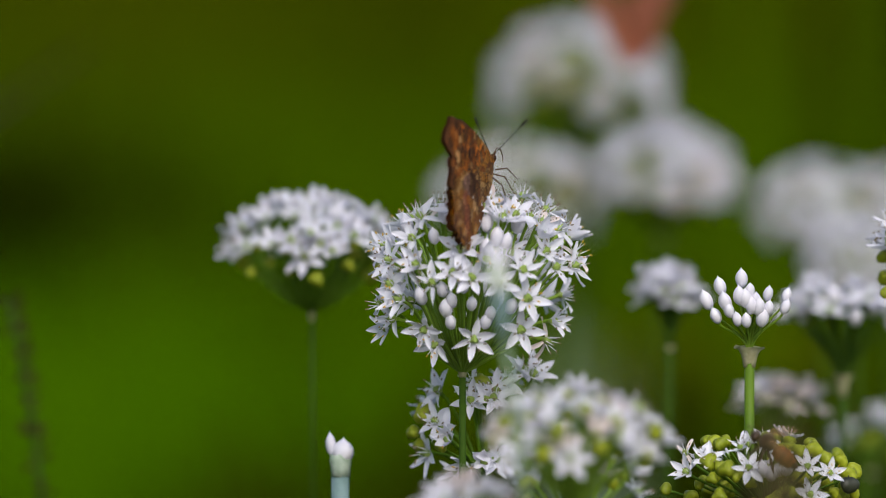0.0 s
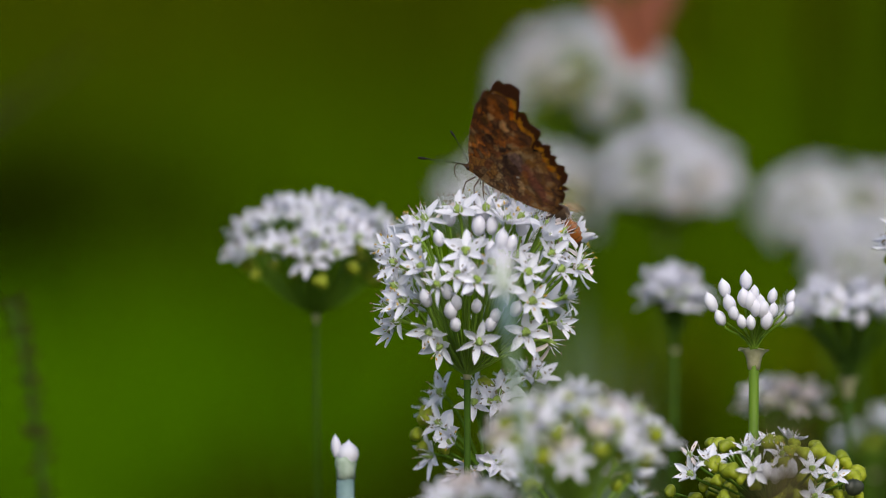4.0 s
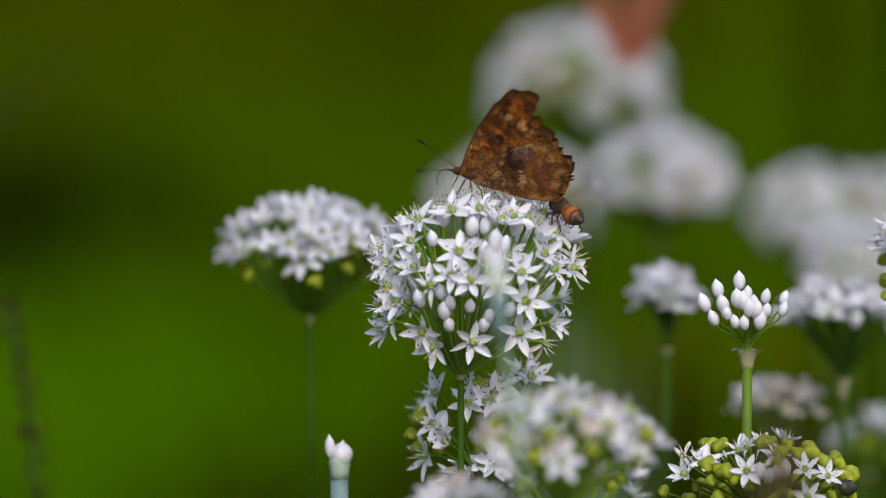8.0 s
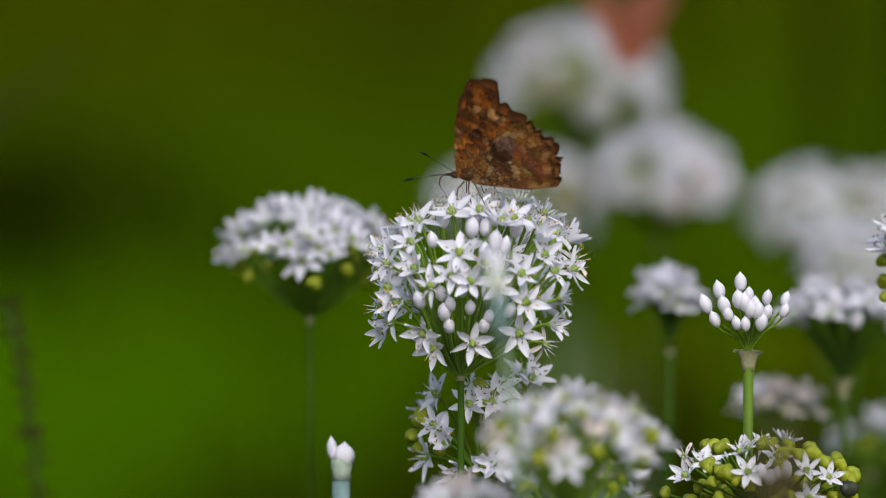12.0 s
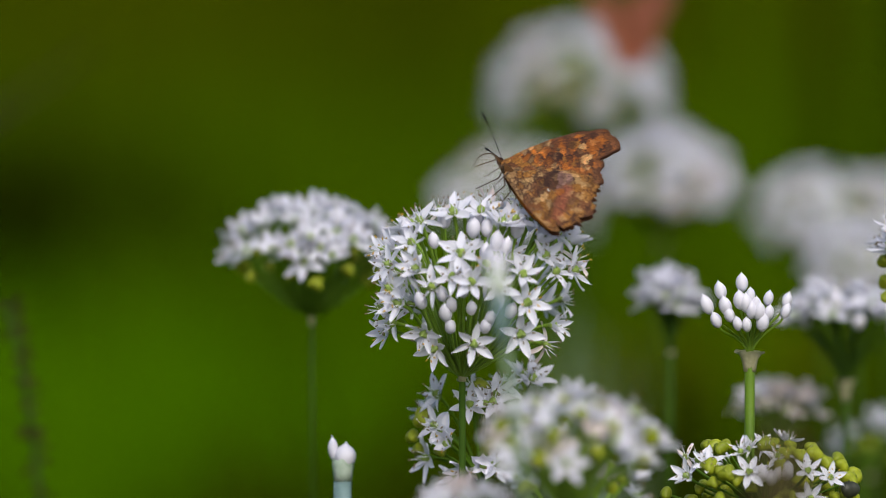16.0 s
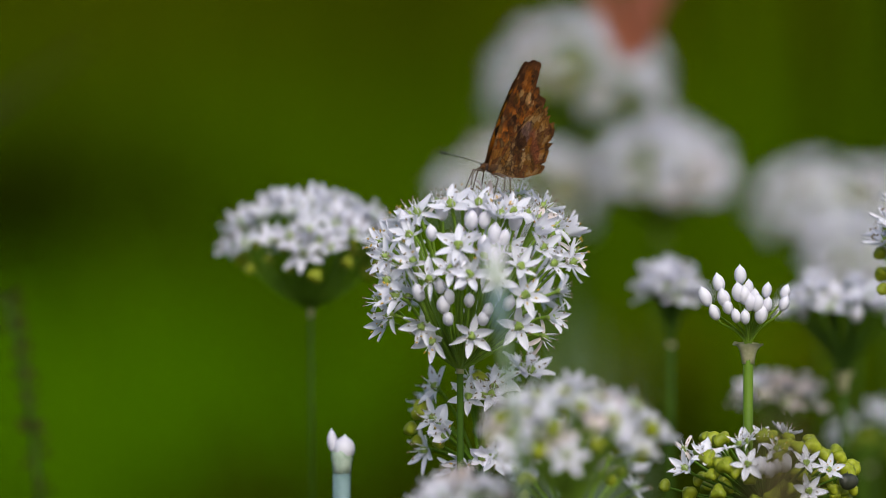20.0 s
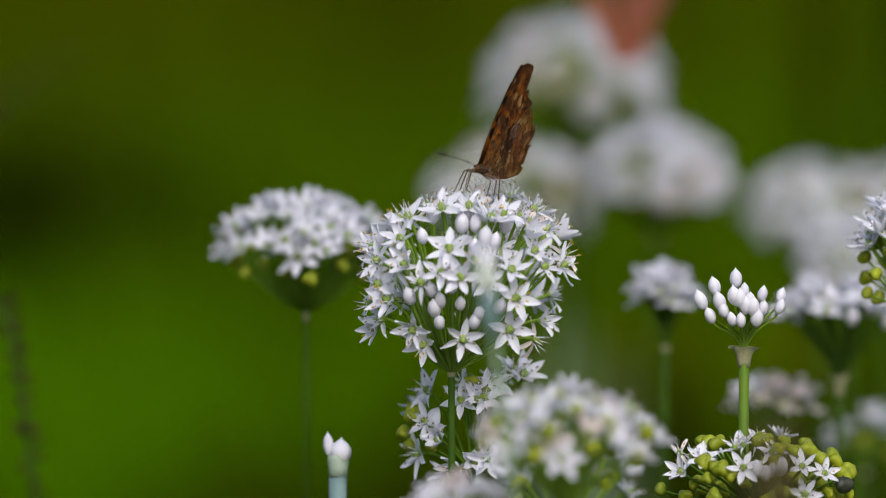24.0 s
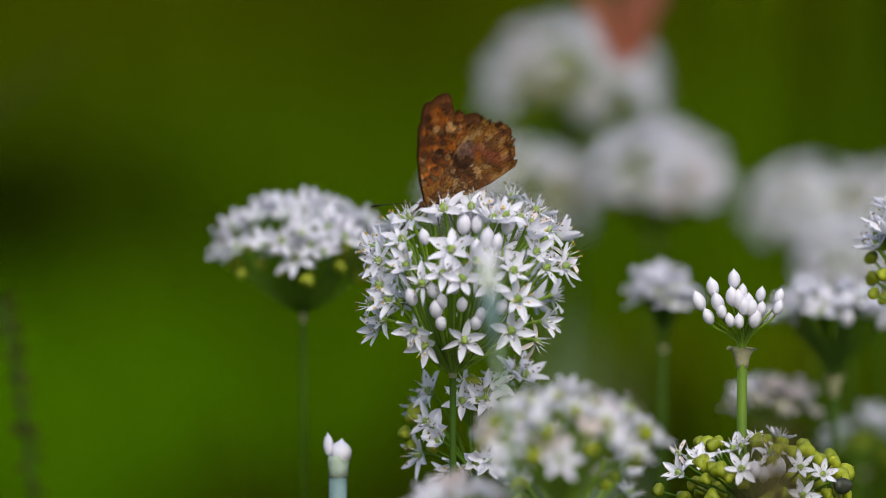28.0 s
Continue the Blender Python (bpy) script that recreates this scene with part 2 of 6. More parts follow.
def whole_flower(cup, shape, rng):
    """A simpler flower in one mesh, for umbels out of focus."""
    pieces = []
    for k in range(6):
        m = Matrix.Rotation(k * math.pi / 3 + rng.uniform(-0.12, 0.12), 4, "Z") @ Matrix.Translation((0.6 * MM, 0, 0)) @ Matrix.Rotation(-radians(cup + rng.uniform(-12, 12)), 4, "Y")
        pieces.append((*PETAL_SHAPES[shape], 0, m))
    pieces.append((*OVARY_SHAPE, 1, None))
    verts, faces, slots = join(pieces)
    for k in range(6):
        v, f, s = STAMEN_SHAPES[rng.randrange(4)]
        m, o = Matrix.Rotation(0.5 + k * math.pi / 3, 4, "Z"), len(verts)
        verts += [m @ Vector(p) for p in v]
        faces += [tuple(i + o for i in q) for q in f]
        slots += [2 * x for x in s]
    return verts, faces, slots


WHOLE = []
for cup, shape in ((22, 0), (38, 2), (8, 1), (50, 0)):
    v, f, s = whole_flower(cup, shape, rng)
    WHOLE.append(mesh("flower", v, f, [PETAL, OVARY, ANTHER], s))
WHOLE_PINK = [mesh("flower", v, f, [PINK, OVARY, ANTHER], s) for v, f, s in (whole_flower(40, 3, rng), whole_flower(60, 1, rng))]


def facing(n, roll):
    return Vector(n).normalized().to_track_quat("Z", "Y").to_matrix().to_4x4() @ Matrix.Rotation(roll, 4, "Z")


def add_flower(plant, at, n, rng, kind, size=1.0):
    """An open flower in parts, at a place in its plant's space, turned towards n."""
    flower = part("flower", OVARY_MESH, plant, Matrix.Translation(at) @ facing(n, rng.uniform(0, 6.3)) @ Matrix.Scale(size * rng.uniform(0.92, 1.1), 4))
    cup = {"open": rng.uniform(12, 34), "half": rng.uniform(45, 62), "old": rng.uniform(-15, 55)}[kind]
    pinkish = kind == "old" and rng.random() < 0.2
    for k in range(6):
        if kind == "old" and rng.random() < 0.15:
            continue
        tilt = cup + rng.uniform(-9, 9) + (rng.uniform(-30, 30) if kind == "old" else 0)
        shape = rng.choice((0, 0, 1, 2)) if kind != "old" else rng.choice((1, 3, 3))
        m = Matrix.Rotation(k * math.pi / 3 + rng.uniform(-0.1, 0.1), 4, "Z") @ Matrix.Translation((0.6 * MM, 0, -0.1 * MM)) @ Matrix.Rotation(-radians(tilt), 4, "Y") @ Matrix.Rotation(rng.uniform(-0.25, 0.25), 4, "X")
        part("petal", (PETALS_PINK if pinkish else PETALS)[shape], flower, m)
    yellow = 1 if kind == "half" or rng.random() < 0.12 else 0
    for k in range(6):
        if kind != "half" or rng.random() < 0.6:
            part("stamen", STAMENS[2 * rng.randrange(4) + yellow], flower, Matrix.Rotation(0.5 + k * math.pi / 3 + rng.uniform(-0.2, 0.2), 4, "Z"))


def add_pedicel(plant, hub, at, n, rng, radius=0.42, mat=None, bowl=0.0):
    d = Vector(at) - Vector(hub)
    start = Vector(hub) + Vector((d.x * 0.25, d.y * 0.25, abs(d.z) * 0.30 + 0.004)).lerp(Vector((d.x * 0.55, d.y * 0.55, d.z * 0.12 + 0.001)), bowl)
    end = Vector(at) - Vector(n).normalized() * d.length * 0.22
    v, f = tube(curve(hub, start, end, at, 7), [radius * 1.1 * MM] + [radius * MM] * 6 + [radius * 1.35 * MM], 6, False)
    part("pedicel", mesh("pedicel", v, f, [mat or STALK]), plant)


def chive(label, hub, foot, opens=(), buds=(), pods=(), backs=(), spents=(), fine=True, seed=1, centre=(0, 0, 26), stem=1.5, category="garlic chive", fade=0.0, scape_mat=None, spathe=0.25, olds=0.10, halves=0.12, bud_size=0.95, stalk=None, face=0.0, worn=0.0, bowl=0.0, flower_size=1.0):
    """A flowering chive: the scape from its foot on the ground to the hub, and an umbel of stalked flowers, buds and pods.
    Flowers are given in millimetres from the hub; centre is the umbel's middle."""
    rng = random.Random(seed)
    base = Vector((foot[0], foot[1], 0.0))
    plant = thing("garlic_chive", Matrix.Translation(base), label, category, "flowering chives")
    h = Vector(hub) - base
    pts = curve((0, 0, 0), (0, 0, h.z * 0.4), (h.x, h.y, h.z * 0.6), h, 14)
    v, f = tube(pts, [(stem * (1.15 - 0.25 * i / 14)) * MM for i in range(15)], 9)
    part("scape", mesh("scape", v, f, [scape_mat or SCAPE]), plant)
    # the papery spathe round the hub
    g = spathe
    prof = [(stem * 0.93 * MM, -4.6 * g * MM), (stem * (0.95 + 0.1 * g) * MM, -3.0 * g * MM), (stem * (1 + 0.35 * g) * MM, -0.6 * g * MM), (stem * (1 + 0.75 * g) * MM, 1.2 * g * MM), (stem * (1 + 1.25 * g) * MM, 1.8 * g * MM)]
    v, f = lathe(prof, 16, 2, 0.2 * g)
    v = [(x * (1 + 0.3 * g * rng.random()), y, z + g * rng.uniform(-0.7, 0.7) * MM) if k >= 48 else (x, y, z) for k, (x, y, z) in enumerate(v)]
    part("spathe", mesh("spathe", v, f[:-1], [PAPER]), plant, Matrix.Translation(h), "dry papery spathe")
    mid = Vector(centre)
    for group, kind in ((opens, "open"), (backs, "back"), (spents, "spent"), (buds, "bud"), (pods, "pod")):
        for p in group:
            p = Vector(p)
            at = h + p * MM
            n = ((p - mid).normalized() * 0.85 + Vector((0, 0, 0.35))).normalized()
            n = (n + Vector((0, -face, 0)) + Vector((rng.uniform(-0.2, 0.2), rng.uniform(-0.2, 0.2), rng.uniform(-0.2, 0.2)))).normalized()
            if kind in ("bud", "pod"):
                n = (n * 0.15 + p.normalized() * 0.6 + Vector((0, 0, 0.45 if kind == "bud" else 0))).normalized()
                start = at - n * (2.5 if kind == "bud" else 2.0) * MM
                add_pedicel(plant, h, start, n, rng, 0.30, stalk, bowl)
                size = bud_size * rng.uniform(0.8, 1.1) if kind == "bud" else rng.uniform(0.62, 0.98)
                part("bud" if kind == "bud" else "seed_pod", BUD_MESH if kind == "bud" else POD_MESH, plant, Matrix.Translation(start) @ facing(n, rng.uniform(0, 6)) @ Matrix.Scale(size, 4))
                continue
            add_pedicel(plant, h, at - n * 0.8 * MM, n, rng, 0.42, stalk, bowl)
            if fine:
                q, old = rng.random(), olds + worn * min(1.0, abs(p.x - mid.x) / 24) ** 2
                add_flower(plant, at, n, rng, "old" if q < old or kind == "spent" else "half" if q < old + halves else "open", flower_size)
            else:
                meshes = WHOLE_PINK if rng.random() < fade else WHOLE
                part("flower", rng.choice(meshes), plant, Matrix.Translation(at) @ facing(n, rng.uniform(0, 6)) @ Matrix.Scale(rng.uniform(0.9, 1.12), 4))
    return plant


def dome(n, rx, rz, rise, low, seed, gap=9.0, lump=2.2, rough=0.09):
    """n places, in mm from the hub, spread over a dome rx wide and rz high whose middle is rise above the hub; low: how far down it reaches (-1 to 1); gap: how readily whole clumps are missing."""
    rng = random.Random(seed)
    out = []
    for i in range(n):
        z = low + (1 - low) * (i + 0.5) / n
        a = i * 2.39996 + rng.uniform(-0.25, 0.25)
        r = math.sqrt(max(0, 1 - z * z))
        k = 0.95 + rng.uniform(-rough, rough)
        if noise.noise((math.cos(a) * r * lump + seed, math.sin(a) * r * lump, z * lump)) > gap:
            continue
        out.append((rx * r * math.cos(a) * k, rx * r * math.sin(a) * k, rise + rz * z * k))
    return out


# ---- ground and meadow ----


def ground_sheet():
    verts, faces, n = [], [], 60
    xs = [math.copysign(abs(i / 30 - 1) ** 3 * 300, i - 30) for i in range(n + 1)]
    for y in xs:
        for x in xs:
            verts.append((x, y + 4, 0.03 * noise.noise((x * 0.7, y * 0.7, 0)) - 0.02 if abs(x) + abs(y) > 0.5 else 0))
    for i in range(n):
        for j in range(n):
            a = i * (n + 1) + j
            faces.append((a, a + 1, a + n + 2, a + n + 1))
    g = new("ground", mesh("ground", verts, faces, [SOIL]))
    return tagged(g, "dark meadow soil with green growth", "ground", kind="structure")


ground_sheet()


def blades(name, label, x0, x1, y0, y1, n, h0, h1, width, mat, seed, bend=0.35):
    """A patch of grass blades or narrow leaves: tapered, bent, each with a crease."""
    rng = np.random.default_rng(seed)
    s = np.linspace(0, 1, 5)
    x, y = rng.uniform(x0, x1, n), rng.uniform(y0, y1, n)
    h, a = rng.uniform(h0, h1, n), rng.uniform(0, 2 * np.pi, n)
    b, w, t = rng.uniform(0.1, 1, n) * bend, width * rng.uniform(0.6, 1.3, n), rng.uniform(0, 2 * np.pi, n)
    verts = np.zeros((n, 5, 3, 3))
    for i, q in enumerate(s):
        cx, cy = x + np.cos(a) * h * b * q * q, y + np.sin(a) * h * b * q * q
        cz = h * q * (1 - 0.35 * b * q)
        ww = w * (1 - q ** 2.2) * 0.5 + 0.0003
        for j, v in enumerate((-1, 0, 1)):
            verts[:, i, j, 0] = cx + np.cos(t) * ww * v
            verts[:, i, j, 1] = cy + np.sin(t) * ww * v
            verts[:, i, j, 2] = cz - 0.02 + (abs(v) - 1) * ww * 0.3
    idx = np.arange(n)[:, None, None] * 15 + np.arange(4)[None, :, None] * 3 + np.arange(2)[None, None, :]
    quads = np.stack([idx, idx + 1, idx + 4, idx + 3], -1).reshape(-1, 4)
    me = bpy.data.meshes.new(name)
    me.from_pydata(verts.reshape(-1, 3), [], quads.tolist())
    me.materials.append(mat)
    me.polygons.foreach_set("use_smooth", [True] * len(me.polygons))
    me.update()
    return tagged(new(name, me), label, "grass", kind="stuff")


blades("meadow_grass", "tall olive green meadow grass behind the flower bed", -2.5, 2.5, 5.0, 9.5, 9000, 0.35, 0.75, 0.02, OLIVE, 1)
blades("hedge_growth", "dark growth far behind the meadow", -6, 6, 10, 14, 7000, 0.8, 2.2, 0.06, OLIVE, 5)
blades("meadow_grass", "green grass behind the flower bed", -1.2, 1.4, 2.9, 5.0, 5000, 0.22, 0.42, 0.016, GRASS, 3)
blades("meadow_grass", "fresh bright green low grass behind the flower bed", -0.30, -0.075, 1.3, 2.3, 1300, 0.30, 0.395, 0.012, BRIGHT, 2)
blades("meadow_grass", "green grass behind the flower bed", -0.17, 0.02, 2.1, 2.7, 500, 0.30, 0.44, 0.012, GRASS, 11)
# the shady gap at the left is painted: its darkness is leaf colour
blades("shade_leaves", "leaves coloured near black for the shady gap beside the meadow", -0.30, -0.185, 2.4, 2.8, 1300, 0.33, 0.43, 0.022, SHADE_LEAF, 4)
# these two patches carry the shade behind the flowers in their colour
blades("shade_leaves", "low leaves coloured dark for the shade behind the flowers", -0.07, 0.0, 0.95, 1.3, 480, 0.30, 0.40, 0.016, SHADE_MID, 12)
blades("shade_leaves", "low leaves coloured dark for the shade behind the flowers", 0.05, 0.27, 0.95, 1.5, 1900, 0.30, 0.408, 0.016, SHADE_MID, 13)
blades("meadow_grass", "upright green grass stems behind the flowers", 0.105, 0.20, 0.9, 1.5, 34, 0.48, 0.66, 0.006, GRASS, 6, 0.08)
blades("meadow_grass", "yellowing olive grass behind the flowers", 0.10, 0.165, 1.6, 1.85, 420, 0.32, 0.395, 0.012, YELLOWING, 21)
# shade at the right edge, put into the blades' colour
blades("shade_leaves", "growth coloured near black for shade beside the meadow", 0.27, 0.34, 3.0, 3.6, 60, 0.36, 0.62, 0.016, SHADE_LEAF, 19, 0.08)
# added blades: they give the grey haze of a blurred umbel
blades("chive_leaves", "grey green blades standing in for a blurred pale umbel behind the flowers", 0.042, 0.064, 0.62, 0.80, 34, 0.38, 0.455, 0.010, GREYGREEN, 20, 0.05)
blades("meadow_grass", "low green meadow grass all round the flower bed", -3.5, 3.5, -4.5, 2.5, 16000, 0.06, 0.22, 0.009, GRASS, 14, 0.5)
blades("meadow_grass", "green meadow grass beside the flower bed", -4.0, -0.5, 0.5, 8.0, 7000, 0.15, 0.5, 0.014, GRASS, 15)
blades("meadow_grass", "green meadow grass beside the flower bed", 0.6, 4.0, 0.5, 8.0, 7000, 0.15, 0.5, 0.014, GRASS, 16)
blades("chive_leaves", "flat narrow green chive leaves in a bed", -0.5, 0.6, -0.3, 0.9, 2600, 0.12, 0.30, 0.005, GRASS, 17, 0.4)
blades("chive_leaves", "flat narrow green chive leaves in a bed", -0.14, 0.25, 0.10, 0.9, 700, 0.15, 0.36, 0.005, GRASS, 7, 0.3)
blades("chive_leaves", "flat narrow green chive leaves in a bed", -0.12, 0.16, -0.22, 0.1, 300, 0.15, 0.33, 0.005, GRASS, 8, 0.3)

# ---- the chives ----
H_MAIN = (0.0054, -0.0024, 0.4661)
main_chive = chive("white garlic chive umbel in full bloom on a thin green stem", H_MAIN, (H_MAIN[0] - 0.002, 0.004),
    opens=[(-0.4, -23.2, 34.4), (-2.5, -24.2, 28.5), (2.9, -18.7, 10.6), (-9.9, -16.9, 13.1), (-7.2, -14.4, 9.0), (-13.1, -16.9, 36.8), (15.7, -22.0, 28.8), (15.1, -17.6, 12.9), (16.8, -21.0, 21.3), (20.3, -16.2, 37.3), (21.7, -17.2, 33.4), (29.2, -9.3, 29.0), (24.2, -16.2, 29.2), (-19.1, -13.9, 30.8), (-14.4, -18.8, 28.9), (-16.6, -16.2, 20.9), (-18.2, -11.1, 15.3), (10.5, -18.0, 42.0), (-2.3, -15.7, 44.6), (21.8, -7.7, 9.4), (4.9, -15.8, 45.1), (13.7, -15.9, 42.8), (-11.0, -14.0, 42.1), (-18.8, -14.9, 24.6), (9.5, -24.1, 25.3), (-11.9, -20.3, 30.2), (-21.2, -9.5, 19.2), (-19.8, -3.8, 12.4), (24.9, -10.1, 38.5), (2.4, -24.8, 27.0), (6.1, -24.1, 31.6), (-7.9, -22.6, 25.5)],
    buds=[(-4.8, -14.2, 43.1), (2.9, -18.2, 40.8), (6.4, -17.7, 41.1), (11.7, -19.3, 36.9), (9.0, -19.7, 37.5), (14.6, -15.3, 40.6), (-11.0, -18.8, 21.9), (-3.2, -19.4, 15.3), (-4.4, -20.7, 18.7), (-2.9, -21.9, 21.2), (2.4, -22.4, 20.5), (-5.4, -21.8, 24.1), (0.2, -23.1, 25.2), (6.1, -20.1, 15.4), (-7.6, -17.6, 37.9), (6.1, -21.5, 35.0), (4.3, -14.8, 44.1), (12.9, -20.3, 19.4), (7.3, -21.2, 17.8), (-14.7, -9.9, 39.9)],
    backs=[(4.8, 24.2, 12.3), (-8.6, 23.9, 16.5), (21.9, 20.5, 17.8), (26.1, 14.3, 36.6), (5.1, 24.6, 39.2), (-13.8, 23.1, 28.3), (10.1, 24.3, 13.7), (15.9, 14.8, 45.4), (8.6, 24.9, 38.0), (13.5, 25.9, 32.7), (-15.6, 17.3, 38.3), (-12.2, 24.2, 25.2), (-10.0, 25.1, 22.6), (28.0, 12.4, 34.9), (-13.9, 22.8, 29.5), (22.7, 19.0, 35.9), (23.1, 13.4, 41.1), (-16.7, 20.9, 25.8), (-13.2, 21.3, 35.4), (13.2, 21.5, 11.2), (8.3, 26.5, 34.6), (26.1, 16.8, 19.3), (-15.2, 21.7, 21.8), (19.7, 23.9, 24.9)] + [(1.7, -14.1, 35.0), (-13.1, -8.7, 19.8), (-19.2, -1.0, 30.2), (21.7, -0.1, 42.9), (5.9, -16.0, 27.8), (-17.7, -0.7, 33.9), (12.7, -13.4, 32.6), (13.7, -6.3, 41.0)], spents=[(-6, -10, 44.5), (0.5, -7, 45.6), (7, -8, 45.4), (12.5, -9, 44.0), (17.5, -9, 41.5), (-13, -7, 41.0), (20.5, -5, 40), (29.5, -6, 31.5), (23.5, -9, 14.5), (-20, -8, 34)],
    seed=3, face=0.15, centre=(3.4, 0, 26), stem=1.0, worn=0.6, bowl=0.6)

H_SECOND = (0.0107, 0.0155, 0.4343)
second_chive = chive("white garlic chive umbel with green seed pods behind a taller one", H_SECOND, (H_SECOND[0] + 0.004, 0.05),
    opens=[(-11.7, -4.1, 25.7), (-12.4, -9.2, 18.2), (-9.0, -12.1, 13.5), (-10.2, -11.5, 15.9), (-4.4, -11.1, 6.1), (0.5, -13.4, 8.1), (-14.5, -2.9, 9.0), (-2.6, -9.0, 28.3), (3.5, -11.4, 26.3), (6.0, -8.5, 28.5), (13.4, -0.8, 29.7), (-3.2, -12.6, 24.0), (0.8, -13.2, 24.0), (10.9, -0.7, 30.9), (-6.9, -8.4, 4.6), (3.5, -13.7, 8.8)],
    pods=[(-16.2, -3.5, 21.2), (-19.0, -1.8, 14.7), (-17.3, -2.1, 11.3), (-16.0, -5.3, 19.3), (-0.7, -9.1, 28.6), (-11.4, -10.6, 11.8)],
    backs=dome(4, 17, 15, 15, 0.0, 5), seed=5, centre=(1, 0, 15), olds=0.35, face=0.5, stalk=MEADOW_STALK)

H_BUDS = (0.0813, -0.0020, 0.4715)
bud_chive = chive("garlic chive umbel of closed white buds on a thick green stem", H_BUDS, (H_BUDS[0] - 0.001, 0.02), buds=[(-11.6, -4.7, 14.2), (-8.1, -6.1, 18.2), (-2.4, -6.6, 20.3), (-0.2, -8.5, 17.6), (-3.0, -9.1, 15.8), (-1.4, -9.4, 15.1), (-6.8, -8.4, 14.2), (-5.9, -8.8, 12.3), (-9.3, -6.6, 10.6), (0.1, -9.5, 13.4), (2.1, -9.2, 12.9), (4.7, -7.7, 16.7), (4.8, -8.4, 12.9), (-3.7, -8.9, 10.0), (-1.2, -9.0, 9.7), (3.1, -8.4, 9.8), (9.5, -5.1, 13.0), (9.8, -3.8, 16.0), (1.3, -9.1, 15.3)],
    seed=7, centre=(0, 0, 0), stem=1.5, spathe=0.85, scape_mat=STOUT, bud_size=0.87)



def squat(places):
    """The same places with the dome's top pressed flatter."""
    return [(x, y, z if z < 14 else 14 + (z - 14) * 0.68) for x, y, z in places]


H_SEED = (0.0859, -0.0052, 0.4262)
seed_chive = chive("garlic chive umbel half gone to round green seed pods", H_SEED, (H_SEED[0] + 0.003, -0.01),
    opens=squat([(-21.5, -11.7, 15.2), (-5.6, -20.5, 18.1), (10.0, -17.8, 18.2), (16.0, -14.7, 15.2), (10.6, -17.6, 9.5), (-15.9, -14.3, 20.7)]),
    spents=squat([(-18.6, -10.9, 21.2), (-5.3, -13.2, 25.8), (-7.4, -14.1, 24.9), (-1.2, -10.2, 27.4), (-21.6, -4.1, 21.3), (2.0, -15.0, 23.5)]),
    pods=squat([(-27.4, -3.1, 9.6), (-13.4, -17.2, 19.2), (-15.9, -15.2, 19.7), (-11.2, -19.2, 17.4), (-14.5, -3.3, 26.2), (-11.4, -5.8, 27.0), (-12.8, -7.4, 26.1), (5.9, -7.7, 27.4), (8.2, -13.2, 24.4), (6.4, -12.1, 25.6), (11.8, -10.7, 24.1), (15.3, -11.5, 21.2), (18.6, -5.4, 21.6), (19.7, -7.0, 19.5), (14.3, -10.7, 22.6), (21.3, -8.0, 13.8), (22.9, -3.5, 14.9), (17.8, -12.1, 9.9), (23.6, -3.3, 8.8), (20.5, -7.5, 8.7), (11.7, -5.8, 26.0), (-0.7, -9.7, 27.6), (1.4, -6.6, 28.3), (4.2, -14.2, 25.0), (-15.4, -17.6, 14.0), (-16.5, -2.0, 26.9), (-9.0, -20.4, 15.5), (3.0, -18.5, 21.3)]) + dome(34, 18, 10, 5, -0.25, 10) + dome(22, 22, 9, 7, -0.15, 12), buds=[(2.2, -18.6, 16.5), (-2.2, -19.0, 16.4), (0.2, -19.1, 15.4), (4.5, -18.1, 16.8)],
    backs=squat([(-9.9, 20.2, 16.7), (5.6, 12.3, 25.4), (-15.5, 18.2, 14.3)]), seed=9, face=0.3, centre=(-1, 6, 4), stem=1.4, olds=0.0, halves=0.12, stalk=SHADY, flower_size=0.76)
part("seed_pod", mesh("seed_pod", *POD_SHAPE, [RIPE]), seed_chive, Matrix.Translation(Vector(H_SEED) - seed_chive.matrix_basis.translation + Vector((21.0 * MM, -12.5 * MM, 9.5 * MM))), "ripe blackish seed pod")

# out of focus, nearer than the tall umbel
H_FRONT = (0.0327, -0.1145, 0.4394)
front_chive = chive("white garlic chive umbel with a few pods, close to the lens", H_FRONT, (H_FRONT[0], H_FRONT[1] - 0.01), opens=dome(46, 20.3, 13.5, 17.0, -0.12, 28, 0.28, 3.3, 0.13),
    pods=dome(28, 21.5, 14.5, 17.0, -0.3, 22), fine=False, seed=21, centre=(0, 0, 12), fade=0.15)
H_LOW = (0.0040, -0.1158, 0.4209)
low_chive = chive("white and pinkish garlic chive umbel low and close to the lens", H_LOW, (H_LOW[0], H_LOW[1]), opens=dome(34, 14, 12, 13.5, -0.1, 24, 9, 2, 0.15), fine=False, seed=24, centre=(0, 0, 10), fade=0.25)
H_MID = (0.0344, -0.0600, 0.4240)
mid_chive = chive("white garlic chive umbel hidden low among the others", H_MID, (H_MID[0], H_MID[1]), opens=dome(13, 17, 15, 15, 0.0, 26), pods=dome(9, 17, 14, 14, -0.2, 27), fine=False, seed=26, centre=(0, 0, 12), fade=0.2)

# behind the focus
H_LEFT = (-0.0368, 0.098, 0.4746)
left_chive = chive("flat-topped white garlic chive umbel standing apart on a thin stem", H_LEFT, (H_LEFT[0] + 0.006, H_LEFT[1] + 0.30), opens=dome(72, 21, 11.5, 17.8, -0.2, 31, 0.20, 2.1), pods=dome(26, 19.5, 9, 12.5, -0.35, 32), fine=False, seed=31, stalk=MEADOW_STALK, scape_mat=SCAPE, centre=(0, 0, 8), fade=0.08, stem=0.7, spathe=0.6, bowl=1.0)
H_REAR = (0.0627, 0.1277, 0.4623)
